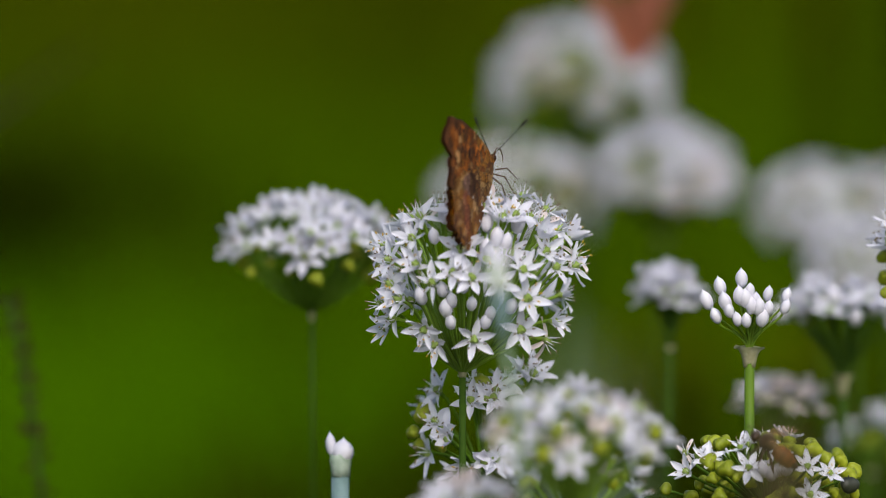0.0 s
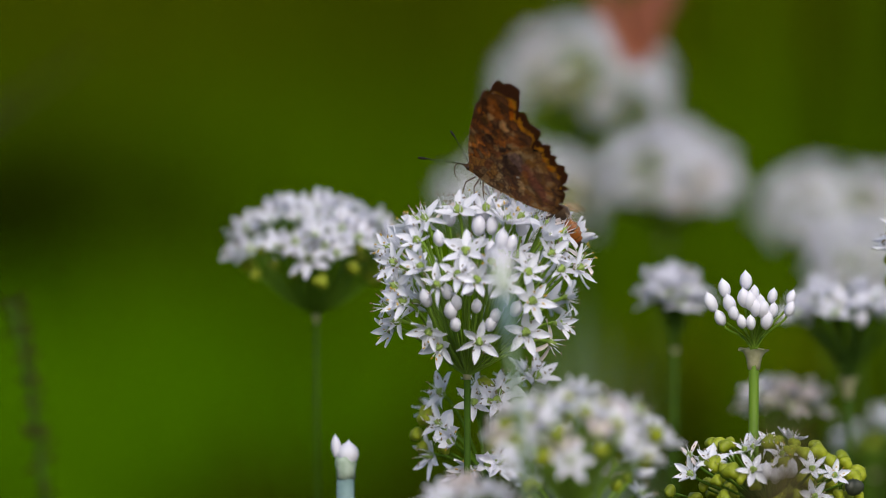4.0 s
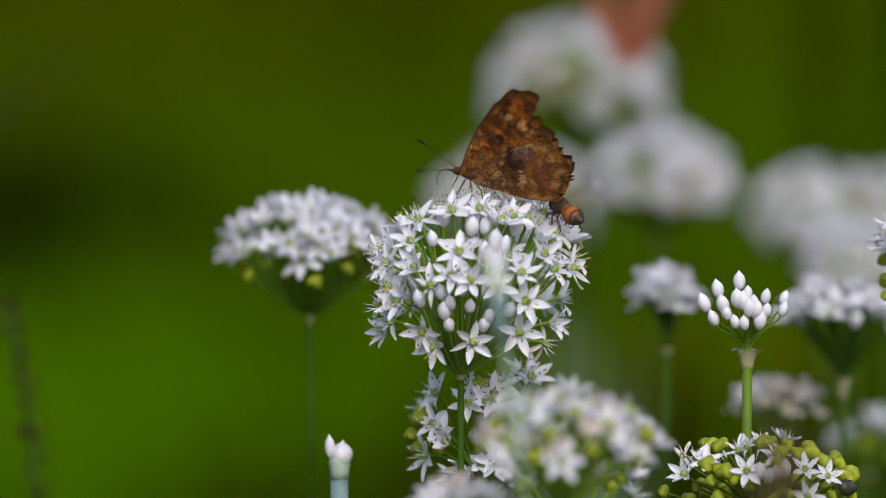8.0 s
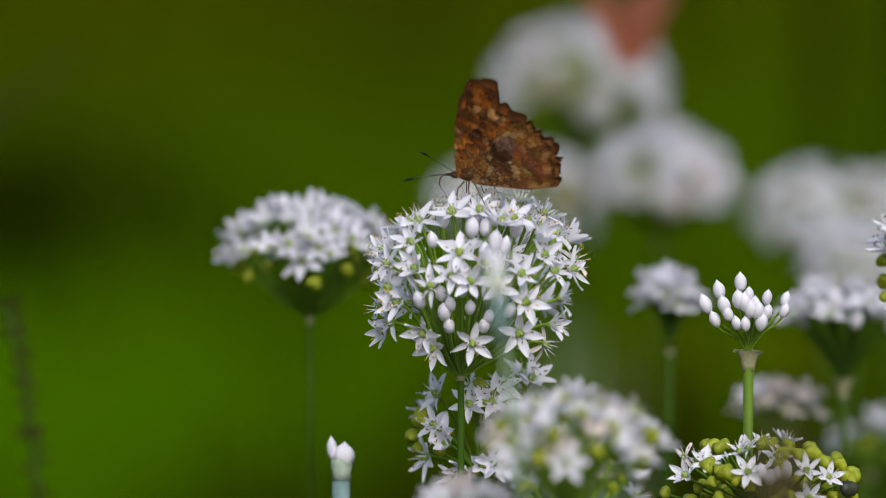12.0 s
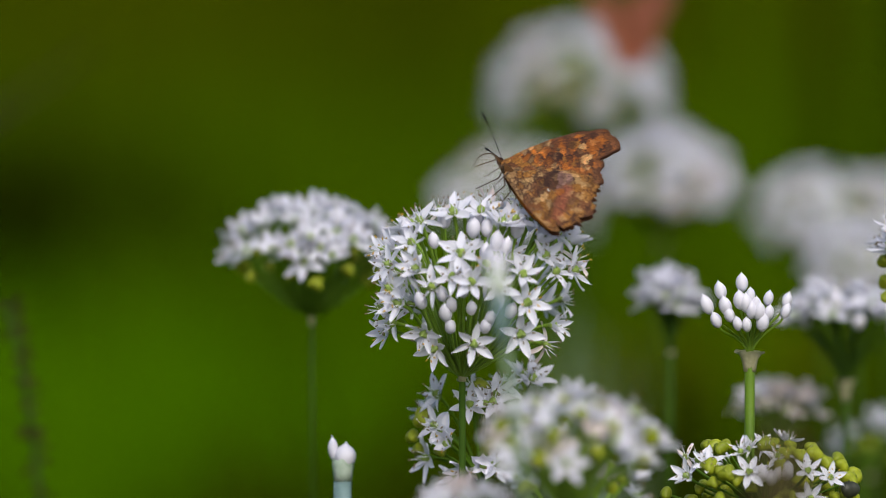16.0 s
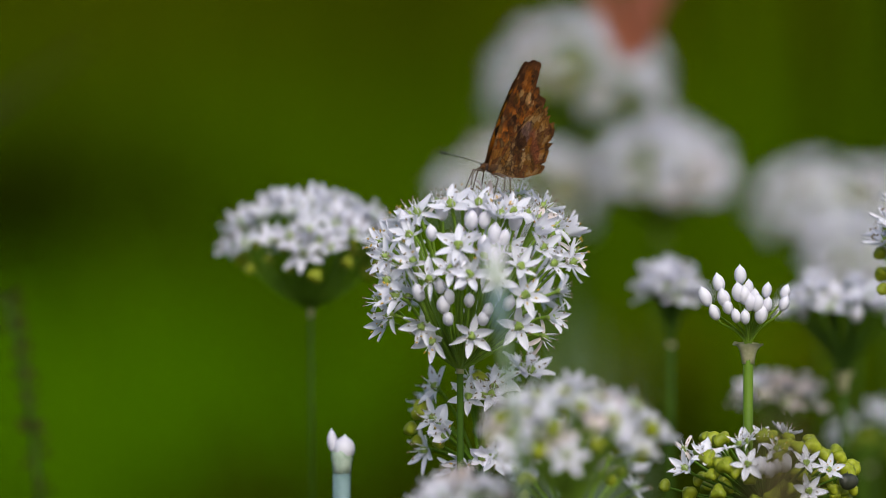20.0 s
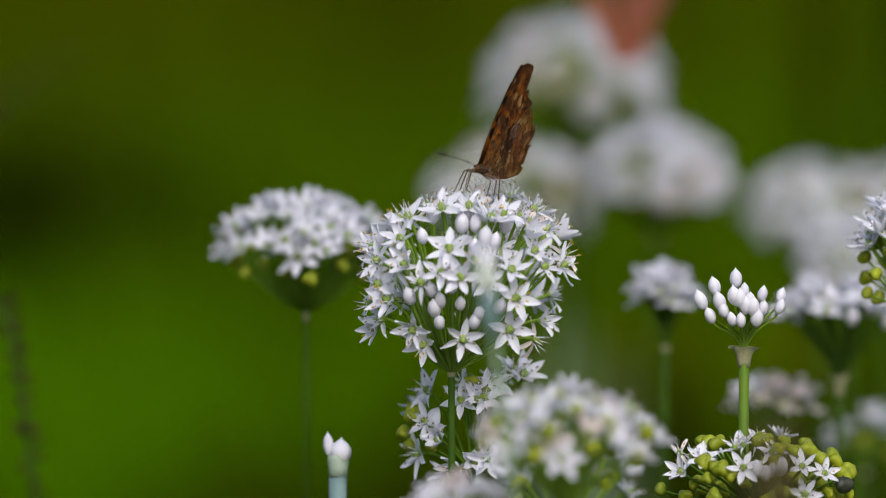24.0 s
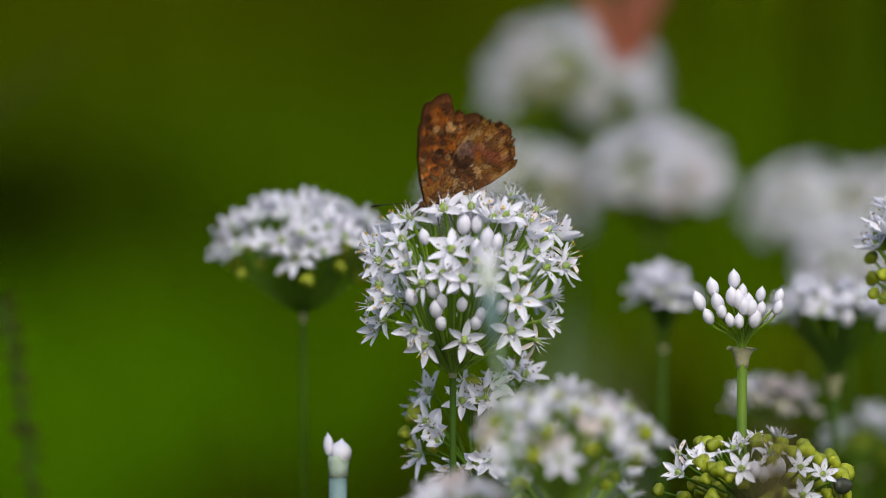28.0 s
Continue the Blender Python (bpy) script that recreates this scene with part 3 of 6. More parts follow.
rear_chive = chive("small white garlic chive umbel behind the buds", H_REAR, (H_REAR[0], H_REAR[1] + 0.15), opens=dome(22, 6.3, 6.5, 14, -0.3, 33, 0.2, 2.5, 0.15), fine=False, seed=33, stalk=SCAPE, centre=(0, 0, 6), stem=1.0)
H_RIGHT = (0.1117, 0.1170, 0.4534)
right_chive = chive("white garlic chive umbel opening from buds", H_RIGHT, (H_RIGHT[0], H_RIGHT[1] + 0.15), opens=dome(26, 14, 8, 18.5, -0.1, 35, 0.12, 2.5, 0.14), buds=dome(10, 13, 9, 17, 0.0, 36), fine=False, seed=35, stalk=SCAPE, centre=(0, 0, 6), stem=1.0, spathe=0.9)
H_EDGE = (0.1313, 0.0182, 0.4775)
edge_chive = chive("garlic chive umbel with white flowers above green seed pods", H_EDGE, (H_EDGE[0], H_EDGE[1]), opens=dome(30, 13, 15, 19, 0.0, 37), pods=dome(28, 15, 14, 13, -0.6, 38), fine=False, seed=37, centre=(0, 0, 12))
H_PINK = (0.0952, 0.1400, 0.4312)
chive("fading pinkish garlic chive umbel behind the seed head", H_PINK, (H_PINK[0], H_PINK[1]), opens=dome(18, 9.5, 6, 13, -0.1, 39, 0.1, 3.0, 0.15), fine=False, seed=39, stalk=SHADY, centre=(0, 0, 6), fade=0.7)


def drawn_in(p):
    """A place behind the focus, brought nearer along its line from the eye."""
    k = (0.80 * p[1] - EYE[1]) / (p[1] - EYE[1])
    return tuple(e + (c - e) * k for c, e in zip(p, EYE))


FAR_LABEL = "round white garlic chive umbel far behind, softly blurred"
far_chives = []
for hub, n, rx, rz, low, seed in (((0.0470, 0.6207, 0.4884), 120, 28, 21, -0.25, 41), ((0.0716, 0.5189, 0.4661), 108, 21, 17.5, -0.22, 42), ((0.0263, 0.5487, 0.4626), 110, 26, 16, -0.6, 43), ((0.1255, 0.5182, 0.4565), 76, 21, 16.5, -0.4, 44),
                                  ((0.1499, 0.5581, 0.4533), 64, 20, 16, -0.4, 45), ((0.1290, 0.4177, 0.4523), 60, 11, 13, -0.6, 46), ((0.1284, 0.2944, 0.4110), 8, 10, 8, -0.2, 47)):
    k = (0.80 * hub[1] - EYE[1]) / (hub[1] - EYE[1])
    hub, rx, rz = drawn_in(hub), rx * k, rz * k
    far_chives.append(chive(FAR_LABEL, hub, (hub[0], hub[1] + 0.01), opens=dome(int(n * 0.8), rx, rz, rz * 0.95, low, seed, 0.14, 3.6, 0.08), pods=dome(n // 2, rx * 0.86, rz * 0.86, rz * 0.9, low - 0.2, seed + 30),
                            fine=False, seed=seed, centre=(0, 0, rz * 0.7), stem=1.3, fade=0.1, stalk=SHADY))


def closed_scape(label, tip, foot, mat, seed, width=1.5, lean=0.0, buds=2, size=1.0, head=1.1, cover=None, collar=0.0):
    """A scape whose umbel is still shut: a sheath splitting over a pointed bud, and a smaller bud beside it."""
    base = Vector((foot[0], foot[1], 0))
    plant = thing("garlic_chive_shoot", Matrix.Translation(base), label, "garlic chive", "chive shoots")
    h = Vector(tip) - base
    top = h - Vector((-lean * 9 * size * MM, 0, 9 * size * MM))
    v, f = tube(curve((0, 0, 0), (0, 0, h.z * 0.4), (top.x + lean * h.z * 0.4, top.y, h.z * 0.6), top, 14), [width * MM] * 13 + [width * 1.05 * MM, width * 1.1 * MM], 9)
    part("scape", mesh("scape", v, f, [mat]), plant)
    turn = Matrix.Translation(top) @ Matrix.Rotation(-lean, 4, "Y")
    w = width * head / size
    if collar:
        v, f = lathe([(width * 1.05 * MM, -collar * MM), (width * (0.5 + 0.5 * head) * MM, -collar * 0.7 * MM), (width * head * 0.98 * MM, -collar * 0.3 * MM), (width * head * MM, 0)], 14)
        part("leaf_sheath", mesh("leaf_sheath", v, f, [BLUISH]), plant, turn, "bluish leaf sheath")
    v, f = lathe([(w * 1.03 * MM, -1.5 * MM), (w * 1.08 * MM, 0.8 * MM), (w * 1.22 * MM, 2.6 * MM), (w * 1.14 * MM, 4.2 * MM), (w * 0.98 * MM, 5.2 * MM)], 14, 3, 0.05)
    v = [(x, y, z + 0.6 * MM * math.sin(k * 1.7) + 0.5 * x) if k >= 56 else (x, y, z) for k, (x, y, z) in enumerate(v)]
    part("sheath", mesh("sheath", v, f[:-1], [cover or SHEATH]), plant, turn @ Matrix.Scale(size, 4), "pale green papery sheath")
    part("bud", BUD_MESH, plant, turn @ Matrix.Translation((0.5 * MM * size, 0, 2.2 * MM * size)) @ Matrix.Rotation(radians(4), 4, "Y") @ Matrix.Diagonal((w * 0.64 * size, w * 0.64 * size, 1.1 * size, 1)))
    if buds > 1:
        part("bud", BUD_MESH, plant, turn @ Matrix.Translation((-2.3 * MM, 0.5 * MM, 4.3 * MM)) @ Matrix.Rotation(radians(-4), 4, "Y") @ Matrix.Diagonal((0.72, 0.72, 1.02, 1)))
    return plant


SHEATH_GREEN = material("sheath_green", (0.42, 0.49, 0.42), 0.55, scale=500, tint=(0.16, 0.24, 0.15), bump=0.2, specular=0.2)
tip_shoot = closed_scape("closed garlic chive shoot with two white buds", (-0.0269, 0.0164, 0.4472), (-0.0283, 0.0151, 0.4294), BLUISH, 51, 2.2, cover=SHEATH_GREEN)
front_shoot = closed_scape("bluish green chive shoot with a pale tip close to the lens", (0.0121, -0.1900, 0.5144), (0.0370, -0.1920, 0.4470), GREYGREEN, 52, 0.85, 0.13, 1, 1.2, head=2.5, collar=14)


def grass_spike(label, tip, foot, bend, seed, thick=3.0):
    """A grass stem with a bristly seed spike."""
    rng = random.Random(seed)
    base = Vector((foot[0], foot[1], 0))
    plant = thing("grass_spike", Matrix.Translation(base), label, "grass", "grass spikes")
    h = Vector(tip) - base
    pts = curve((0, 0, 0), (0, 0, h.z * 0.5), (h.x + bend, h.y, h.z - 0.08), h, 24)
    v, f = tube(pts, [0.9 * MM] * 25, 6)
    part("stem", mesh("stem", v, f, [SCAPE]), plant)
    pieces = []
    for i in range(190):
        k = 16 + 8 * (rng.randrange(13) + rng.gauss(0.5, 0.16)) / 13
        k = min(23.99, max(16, k))
        p = pts[int(k)].lerp(pts[min(24, int(k) + 1)], k % 1)
        d = Vector((rng.gauss(0, 1), rng.gauss(0, 1), rng.gauss(0.8, 0.6))).normalized()
        v, f = lathe([(0.1 * MM, 0), (0.6 * MM, 1 * MM), (0.5 * MM, 2 * MM), (0.05 * MM, 3.4 * MM)], 5)
        pieces.append((v, f, 0, Matrix.Translation(p + d * rng.uniform(0, thick * 0.6) * MM) @ facing(d, 0)))
    v, f, s = join(pieces)
    part("spike", mesh("spike", v, f, [SPIKE]), plant)
    return plant


grass_spike("olive grass stem with a bristly seed spike", (-0.1234, 0.15, 0.4744), (-0.1101, 0.1480, 0.4074), 0.021, 61, 4.0)


def broad_leaf(label, tip, foot, width, mat, seed, droop=0.05):
    """A long arching leaf with a folded midrib."""
    base = Vector((foot[0], foot[1], 0))
    plant = thing("arching_leaf", Matrix.Translation(base), label, "leaf", "arching leaves")
    h = Vector(tip) - base
    pts = curve((0, 0, 0), (h.x * 0.1, h.y * 0.1, h.z * 0.8), (h.x * 0.45, h.y * 0.45, h.z + droop), h, 20)
    verts, faces = [], []
    for i, p in enumerate(pts):
        q = i / 20
        w = width * (0.35 + 0.65 * math.sin(math.pi * min(1, q * 0.8 + 0.15)))
        w = w * (1 - smooth(0.75, 1.0, q)) + 0.0005
        for v in (-1, 0, 1):
            verts.append((p.x - 0.35 * v * w, p.y + 0.2 * v * w, p.z + 0.6 * v * w + (0 if v else -0.12 * w)))
    for i in range(20):
        for k in range(2):
            a = i * 3 + k
            faces.append((a, a + 1, a + 4, a + 3))
    part("blade", mesh("blade", verts, faces, [mat]), plant)
    v, f = tube(pts, [0.0012 * (1 - 0.8 * i / 20) for i in range(21)], 5)
    part("midrib", mesh("midrib", v, f, [mat]), plant)
    return plant


# ---- butterflies ----


def smooth(a, b, x):
    t = min(1, max(0, (x - a) / (b - a)))
    return t * t * (3 - 2 * t)


broad_leaf("dusky brown leaf slanting over the meadow", (-0.1180, 0.6235, 0.5250), (-0.4500, 0.6124, 0.3692), 0.017, DUSKY, 62, -0.13)


BROWN = material("leaf_withered", (0.075, 0.062, 0.024), 0.8, scale=120, tint=(0.04, 0.032, 0.012), through_light=0.15, specular=0.1)
broad_leaf("withered brown leaf tip close to the lens", (0.0761, -0.4524, 0.4819), (0.0653, -0.4561, 0.4289), 0.014, BROWN, 64)


def blend(p, q, k):
    return tuple(p[i] + (q[i] - p[i]) * k for i in range(3))


def spot(a, b, ca, cb, ra, rb):
    return ((a - ca) / ra) ** 2 + ((b - cb) / rb) ** 2 < 1 + 0.35 * noise.noise((a * 1.3, b * 1.3, 4))


def ridge(x):
    return abs((x % 1) - 0.5) * 2


def along(a, b, p, q):
    """Distance in mm from the stretch p-q."""
    dx, dy = q[0] - p[0], q[1] - p[1]
    t = min(1, max(0, ((a - p[0]) * dx + (b - p[1]) * dy) / (dx * dx + dy * dy)))
    return math.hypot(a - p[0] - t * dx, b - p[1] - t * dy)


TAN, RUST, UMBER, OCHRE = (0.36, 0.205, 0.085), (0.57, 0.165, 0.011), (0.060, 0.020, 0.008), (0.37, 0.155, 0.022)
LILAC, BRICK, CREAM, DUSK = (0.30, 0.165, 0.135), (0.37, 0.105, 0.050), (0.55, 0.33, 0.13), (0.175, 0.064, 0.020)


def patch(a, b, size, z):
    """A mosaic patch: a number from 0 to 1 that is its own, and how near its border is."""
    d, p = noise.voronoi((a / size, b / size, z))
    q = p[0]
    return (math.sin(q[0] * 12.9 + q[1] * 78.2 + q[2] * 37.7) * 4375.85) % 1, d[1] - d[0]


def pick(k, choice):
    """The colour whose share holds k; choice: rows of share and colour."""
    for share, colour in choice:
        if k < share:
            return colour
        k -= share
    return choice[-1][1]


def under_colour(a, b, edge, hind):
    """Pigment of the wings' lower side: bark-like mosaic of tan, rust, umber and dull lilac."""
    n1, n2, n3 = noise.noise((a * 0.22, b * 0.22, 3)), noise.noise((a * 0.55, b * 0.55, 7)), noise.noise((a * 1.5, b * 1.5, 11))
    r = math.hypot(a, b)
    n4 = noise.noise((a * 3.1, b * 3.1, 15))
    wa, wb = a + 1.1 * n2 + 0.7 * n3 + 0.12 * n4, b + 0.9 * n1 + 0.9 * n2 + 0.5 * n3 - 0.12 * n4
    k, rim = patch(wa, wb, 2.2, 1.0 if hind else 5.0)
    _, mesh_line = patch(a + 0.4 * n2, b + 0.4 * n3, 1.9, 2.0)
    soft, _ = patch(wa + 0.7, wb - 0.5, 1.9, 9.0)
    q = -0.2 * wa + 0.98 * wb
    if hind:
        base = pick(k, ((0.4, TAN), (0.2, CREAM), (0.3, OCHRE), (0.1, DUSK)))
        outer = pick(k, ((0.32, OCHRE), (0.28, CREAM), (0.22, DUSK), (0.18, UMBER)))
        c = blend(base, outer, smooth(10, 13, r + n2))
        c = blend(c, pick(soft, ((0.4, CREAM), (0.3, OCHRE), (0.3, UMBER))), 0.15)
        c = blend(c, UMBER, smooth(3.4, 2.4, math.hypot((wa + 10.0) * 0.8, (wb - 9.0) * 1.2)) * 0.8)
        c = blend(c, LILAC, smooth(2.3, 1.8, math.hypot((wa + 11.2) * 0.8, wb - 12.0)) * 0.8)
        c = blend(c, LILAC, smooth(1.8, 1.4, math.hypot((wa + 13.6) * 0.9, wb - 9.6)) * 0.6)
        c = blend(c, UMBER, smooth(1.3, 0.7, along(wa, wb, (-13.5, 12), (-19.2, 1.0))) * 0.6)
        c = blend(c, BRICK, smooth(2.2, 0.7, along(wa, wb, (-14.8, 10), (-22, 0.8))) * 0.75)
        c = blend(c, RUST, smooth(1.6, 0.9, math.hypot(wa + 14.4, wb - 8)) * 0.8)
        c = blend(c, UMBER, smooth(0.13, 0.04, mesh_line) * smooth(2, 4, r) * smooth(14, 11, r) * 0.8)
        c = blend(c, OCHRE if k < 0.7 else DUSK, smooth(0.84, 0.87, edge + 0.03 * n2) * 0.85)
        lobe = ridge(math.degrees(math.atan2(b, a) % (2 * math.pi)) / 11.0 + 0.5)
        c = blend(c, CREAM, smooth(0.45, 0.8, lobe + 0.3 * n3) * smooth(0.80, 0.84, edge) * smooth(0.92, 0.89, edge) * 0.6)
        if 0.925 < edge + 0.02 * n3 < 0.948:
            c = blend(c, UMBER, 0.6)
    else:
        low = pick(k, ((0.42, OCHRE), (0.10, RUST), (0.34, TAN), (0.14, DUSK)))
        high = pick(k, ((0.33, RUST), (0.27, UMBER), (0.16, DUSK), (0.15, OCHRE), (0.09, CREAM)))
        c = blend(low, high, smooth(8, 11, q))
        c = blend(c, pick(soft, ((0.35, RUST), (0.4, UMBER), (0.25, CREAM))), 0.15)
        for lo, hi in ((12.6, 14.4), (18.4, 20.4), (25.4, 27.4)):
            c = blend(c, UMBER, smooth(lo - 0.6, lo + 0.4, q) * smooth(hi + 0.6, hi - 0.4, q) * 0.65)
        c = blend(c, RUST, smooth(0.1, 0.3, n1 + 0.3 * n3) * smooth(9, 12, q) * 0.5)
        c = blend(c, DUSK, smooth(0.88, 0.93, edge + 0.04 * n2) * smooth(15, 18, q) * 0.7)
    c = blend(c, UMBER, smooth(0.12, 0.03, rim) * (0.7 if r < 13 else 0.18))
    c = tuple(x * (1.02 + 0.4 * n3 + 0.25 * n2 + 0.4 * n4) * (0.66 + 0.64 * ((k * 7) % 1)) for x in c)
    c = blend(c, UMBER, smooth(0.955, 0.985, edge) * 0.5)
    if hind and spot(a, b, -12.0, 6.2, 0.5, 0.4) and not spot(a, b, -11.9, 6.55, 0.45, 0.36):
        c = (0.7, 0.66, 0.56)
    ang = math.degrees(math.atan2(b, a) % (2 * math.pi)) + 3 * n2
    c = blend(c, UMBER, smooth(0.93, 0.97, ridge(ang / 11.0)) * smooth(2, 4, r) * 0.6)
    return c


FORE_SPOTS = ((-0.7, 15.6, 1.88, 1.38), (-2.2, 20.4, 2.5, 1.62), (1.0, 11.4, 1.12, 1.5), (-2.5, 10.3, 1.0, 1.38), (-6.2, 17.8, 1.12, 1.62), (-8.0, 14.7, 1.12, 1.75), (-10.3, 14.8, 1.12, 1.88), (-8.3, 9.8, 1.5, 1.25), (-12.4, 12.1, 1.12, 1.62))
HIND_SPOTS = ((-7.5, 9.0, 1.4, 1.1), (-11.5, 12.0, 1.2, 1.4), (-9.0, 5.6, 1.5, 0.9), (-14.8, 10.2, 1.4, 1.1), (-13.0, 6.0, 1.1, 0.9), (-17.0, 7.5, 1.0, 1.0), (-15.5, 13.4, 1.1, 1.0), (-17.5, 3.5, 1.0, 0.8))


def upper_colour(a, b, edge, hind):
    """Pigment of the upper side: deep orange with black spots and a brown scalloped margin."""
    n2, n3 = noise.noise((a * 0.4, b * 0.4, 21)), noise.noise((a * 1.2, b * 1.2, 25))
    r = math.hypot(a, b)
    q = -0.2 * a + 0.98 * b
    c = blend((0.54, 0.135, 0.003), (0.64, 0.23, 0.006), smooth(-0.3, 0.5, n2 + 0.4 * n3))
    c = blend(c, (0.62, 0.29, 0.012), smooth(0.80, 0.86, edge + 0.03 * n3) * 0.8)
    c = blend(c, (0.07, 0.022, 0.005), smooth(0.875, 0.915, edge + 0.05 * n3))
    if hind:
        c = blend(c, (0.07, 0.025, 0.006), smooth(0.70, 0.73, edge + 0.05 * n2) * smooth(0.81, 0.78, edge + 0.05 * n2) * 0.9)
    else:
        c = blend(c, (0.07, 0.022, 0.006), smooth(26.6, 27.4, q + 0.8 * n2) + smooth(23.4, 23.9, q) * smooth(25.0, 24.5, q) * 0.9 if q < 27.5 else 1.0)
        if spot(a, b, -3.6, 25.8, 0.8, 0.6):
            c = (0.75, 0.68, 0.55)
    for s in HIND_SPOTS if hind else FORE_SPOTS:
        if spot(a, b, s[0], s[1], s[2] * (1.4 if hind else 1.15), s[3] * (1.4 if hind else 1.15)):
            c = (0.012, 0.007, 0.004)
    return blend((0.065, 0.028, 0.008), c, smooth(4.5, 11.5, r + 2 * n2))


# rim of each wing in mm: forward, outward
FORE_RIM = ((3.6, 1.6), (3.2, 8.8), (2.0, 16.4), (-0.3, 23.6), (-2.8, 28.1), (-6.1, 30.5), (-9.0, 29.9), (-11.4, 28.7), (-10.9, 25.8), (-11.8, 22.9), (-13.7, 21.1), (-15.9, 20.6), (-17.5, 18.6), (-16.5, 14.5), (-13, 9.3), (-8, 5.0))
HIND_RIM = ((-6.5, 11), (-11, 15), (-15, 17.3), (-18, 17.2), (-20, 15.6), (-20.8, 13.6), (-23, 12.4), (-25, 11.7), (-24.4, 8.2), (-25.2, 4.6), (-23.8, 2.2), (-24.2, -1.1), (-15.6, -2.0), (-9.6, -1.6), (-2.4, -0.7))


def wing_mesh(name, rim, hind, side, thick):
    """Two sheets of scales on a fan of rays from the wing's root; side 1 is the left wing."""
    rays, rings = 190, 96
    polar = [(math.atan2(b, a) % (2 * math.pi), math.hypot(a, b)) for a, b in rim]
    a0, a1 = polar[0][0], polar[-1][0]
    pts, reach = [], []
    for i in range(rays + 1):
        ang = a0 + (a1 - a0) * i / rays
        k = max(j for j in range(len(rim) - 1) if polar[j][0] <= ang + 1e-9)
        (p, q), (u, v) = rim[k], rim[k + 1]
        d = (math.cos(ang), math.sin(ang))
        den = d[0] * (v - q) - d[1] * (u - p)
        r = (p * (v - q) - q * (u - p)) / den
        s = i / rays
        jag = (1.7 + 1.1 * noise.noise((s * 9, 4, 8))) * abs(math.sin(s * 34 + noise.noise((s * 12, 3, 3)))) + 0.7 * noise.noise((s * 45, 1, 5 if hind else 2))
        reach.append(r + (jag - 0.5) * (smooth(0.50, 0.58, s) if not hind else smooth(0.0, 0.1, s) * smooth(0.86, 0.74, s)))
    verts, faces, cols = [], [], []
    for sheet in (0, 1):
        for i in range(rays + 1):
            ang = a0 + (a1 - a0) * i / rays
            for j in range(rings + 1):
                e = 0.02 + 0.98 * j / rings
                a, b = math.cos(ang) * reach[i] * e, math.sin(ang) * reach[i] * e
                z = 0.35 * math.sin(ang * 9) * e * 0.25 + 0.5 * math.sin(e * 2.6) * 0.5
                t = thick * (0.5 if sheet else -0.5) * (1 - 0.9 * smooth(0.97, 1.0, e))
                verts.append((a * MM, side * b * MM, (z + t - (0.18 if hind else 0)) * MM))
                cols.append((upper_colour if sheet else under_colour)(a, b, e if i not in (0, rays) else 0.9, hind))
    n = rings + 1
    for sheet in (0, 1):
        o = sheet * (rays + 1) * n
        for i in range(rays):
            for j in range(rings):
                q = (o + i * n + j, o + i * n + j + 1, o + (i + 1) * n + j + 1, o + (i + 1) * n + j)
                faces.append(q if (sheet == 0) == (side == 1) else q[::-1])
    me = mesh(name, verts, faces, [WING])
    layer = me.color_attributes.new("pigment", "FLOAT_COLOR", "POINT")
    layer.data.foreach_set("color", np.array([(*c, 1) for c in cols], dtype=np.float32).ravel())
    return me


HINGE = (0, 0, -1.6 * MM)


def wing_pose(side, angle, sweep=0):
    """angle: 0 spread flat, 90 shut over the back; sweep: degrees by which the wing is drawn forward."""
    return Matrix.Translation((HINGE[0], HINGE[1] + side * 0.85 * MM, HINGE[2])) @ Matrix.Rotation(radians(angle + 1) * side, 4, "X") @ Matrix.Rotation(radians(-sweep) * side, 4, "Z")


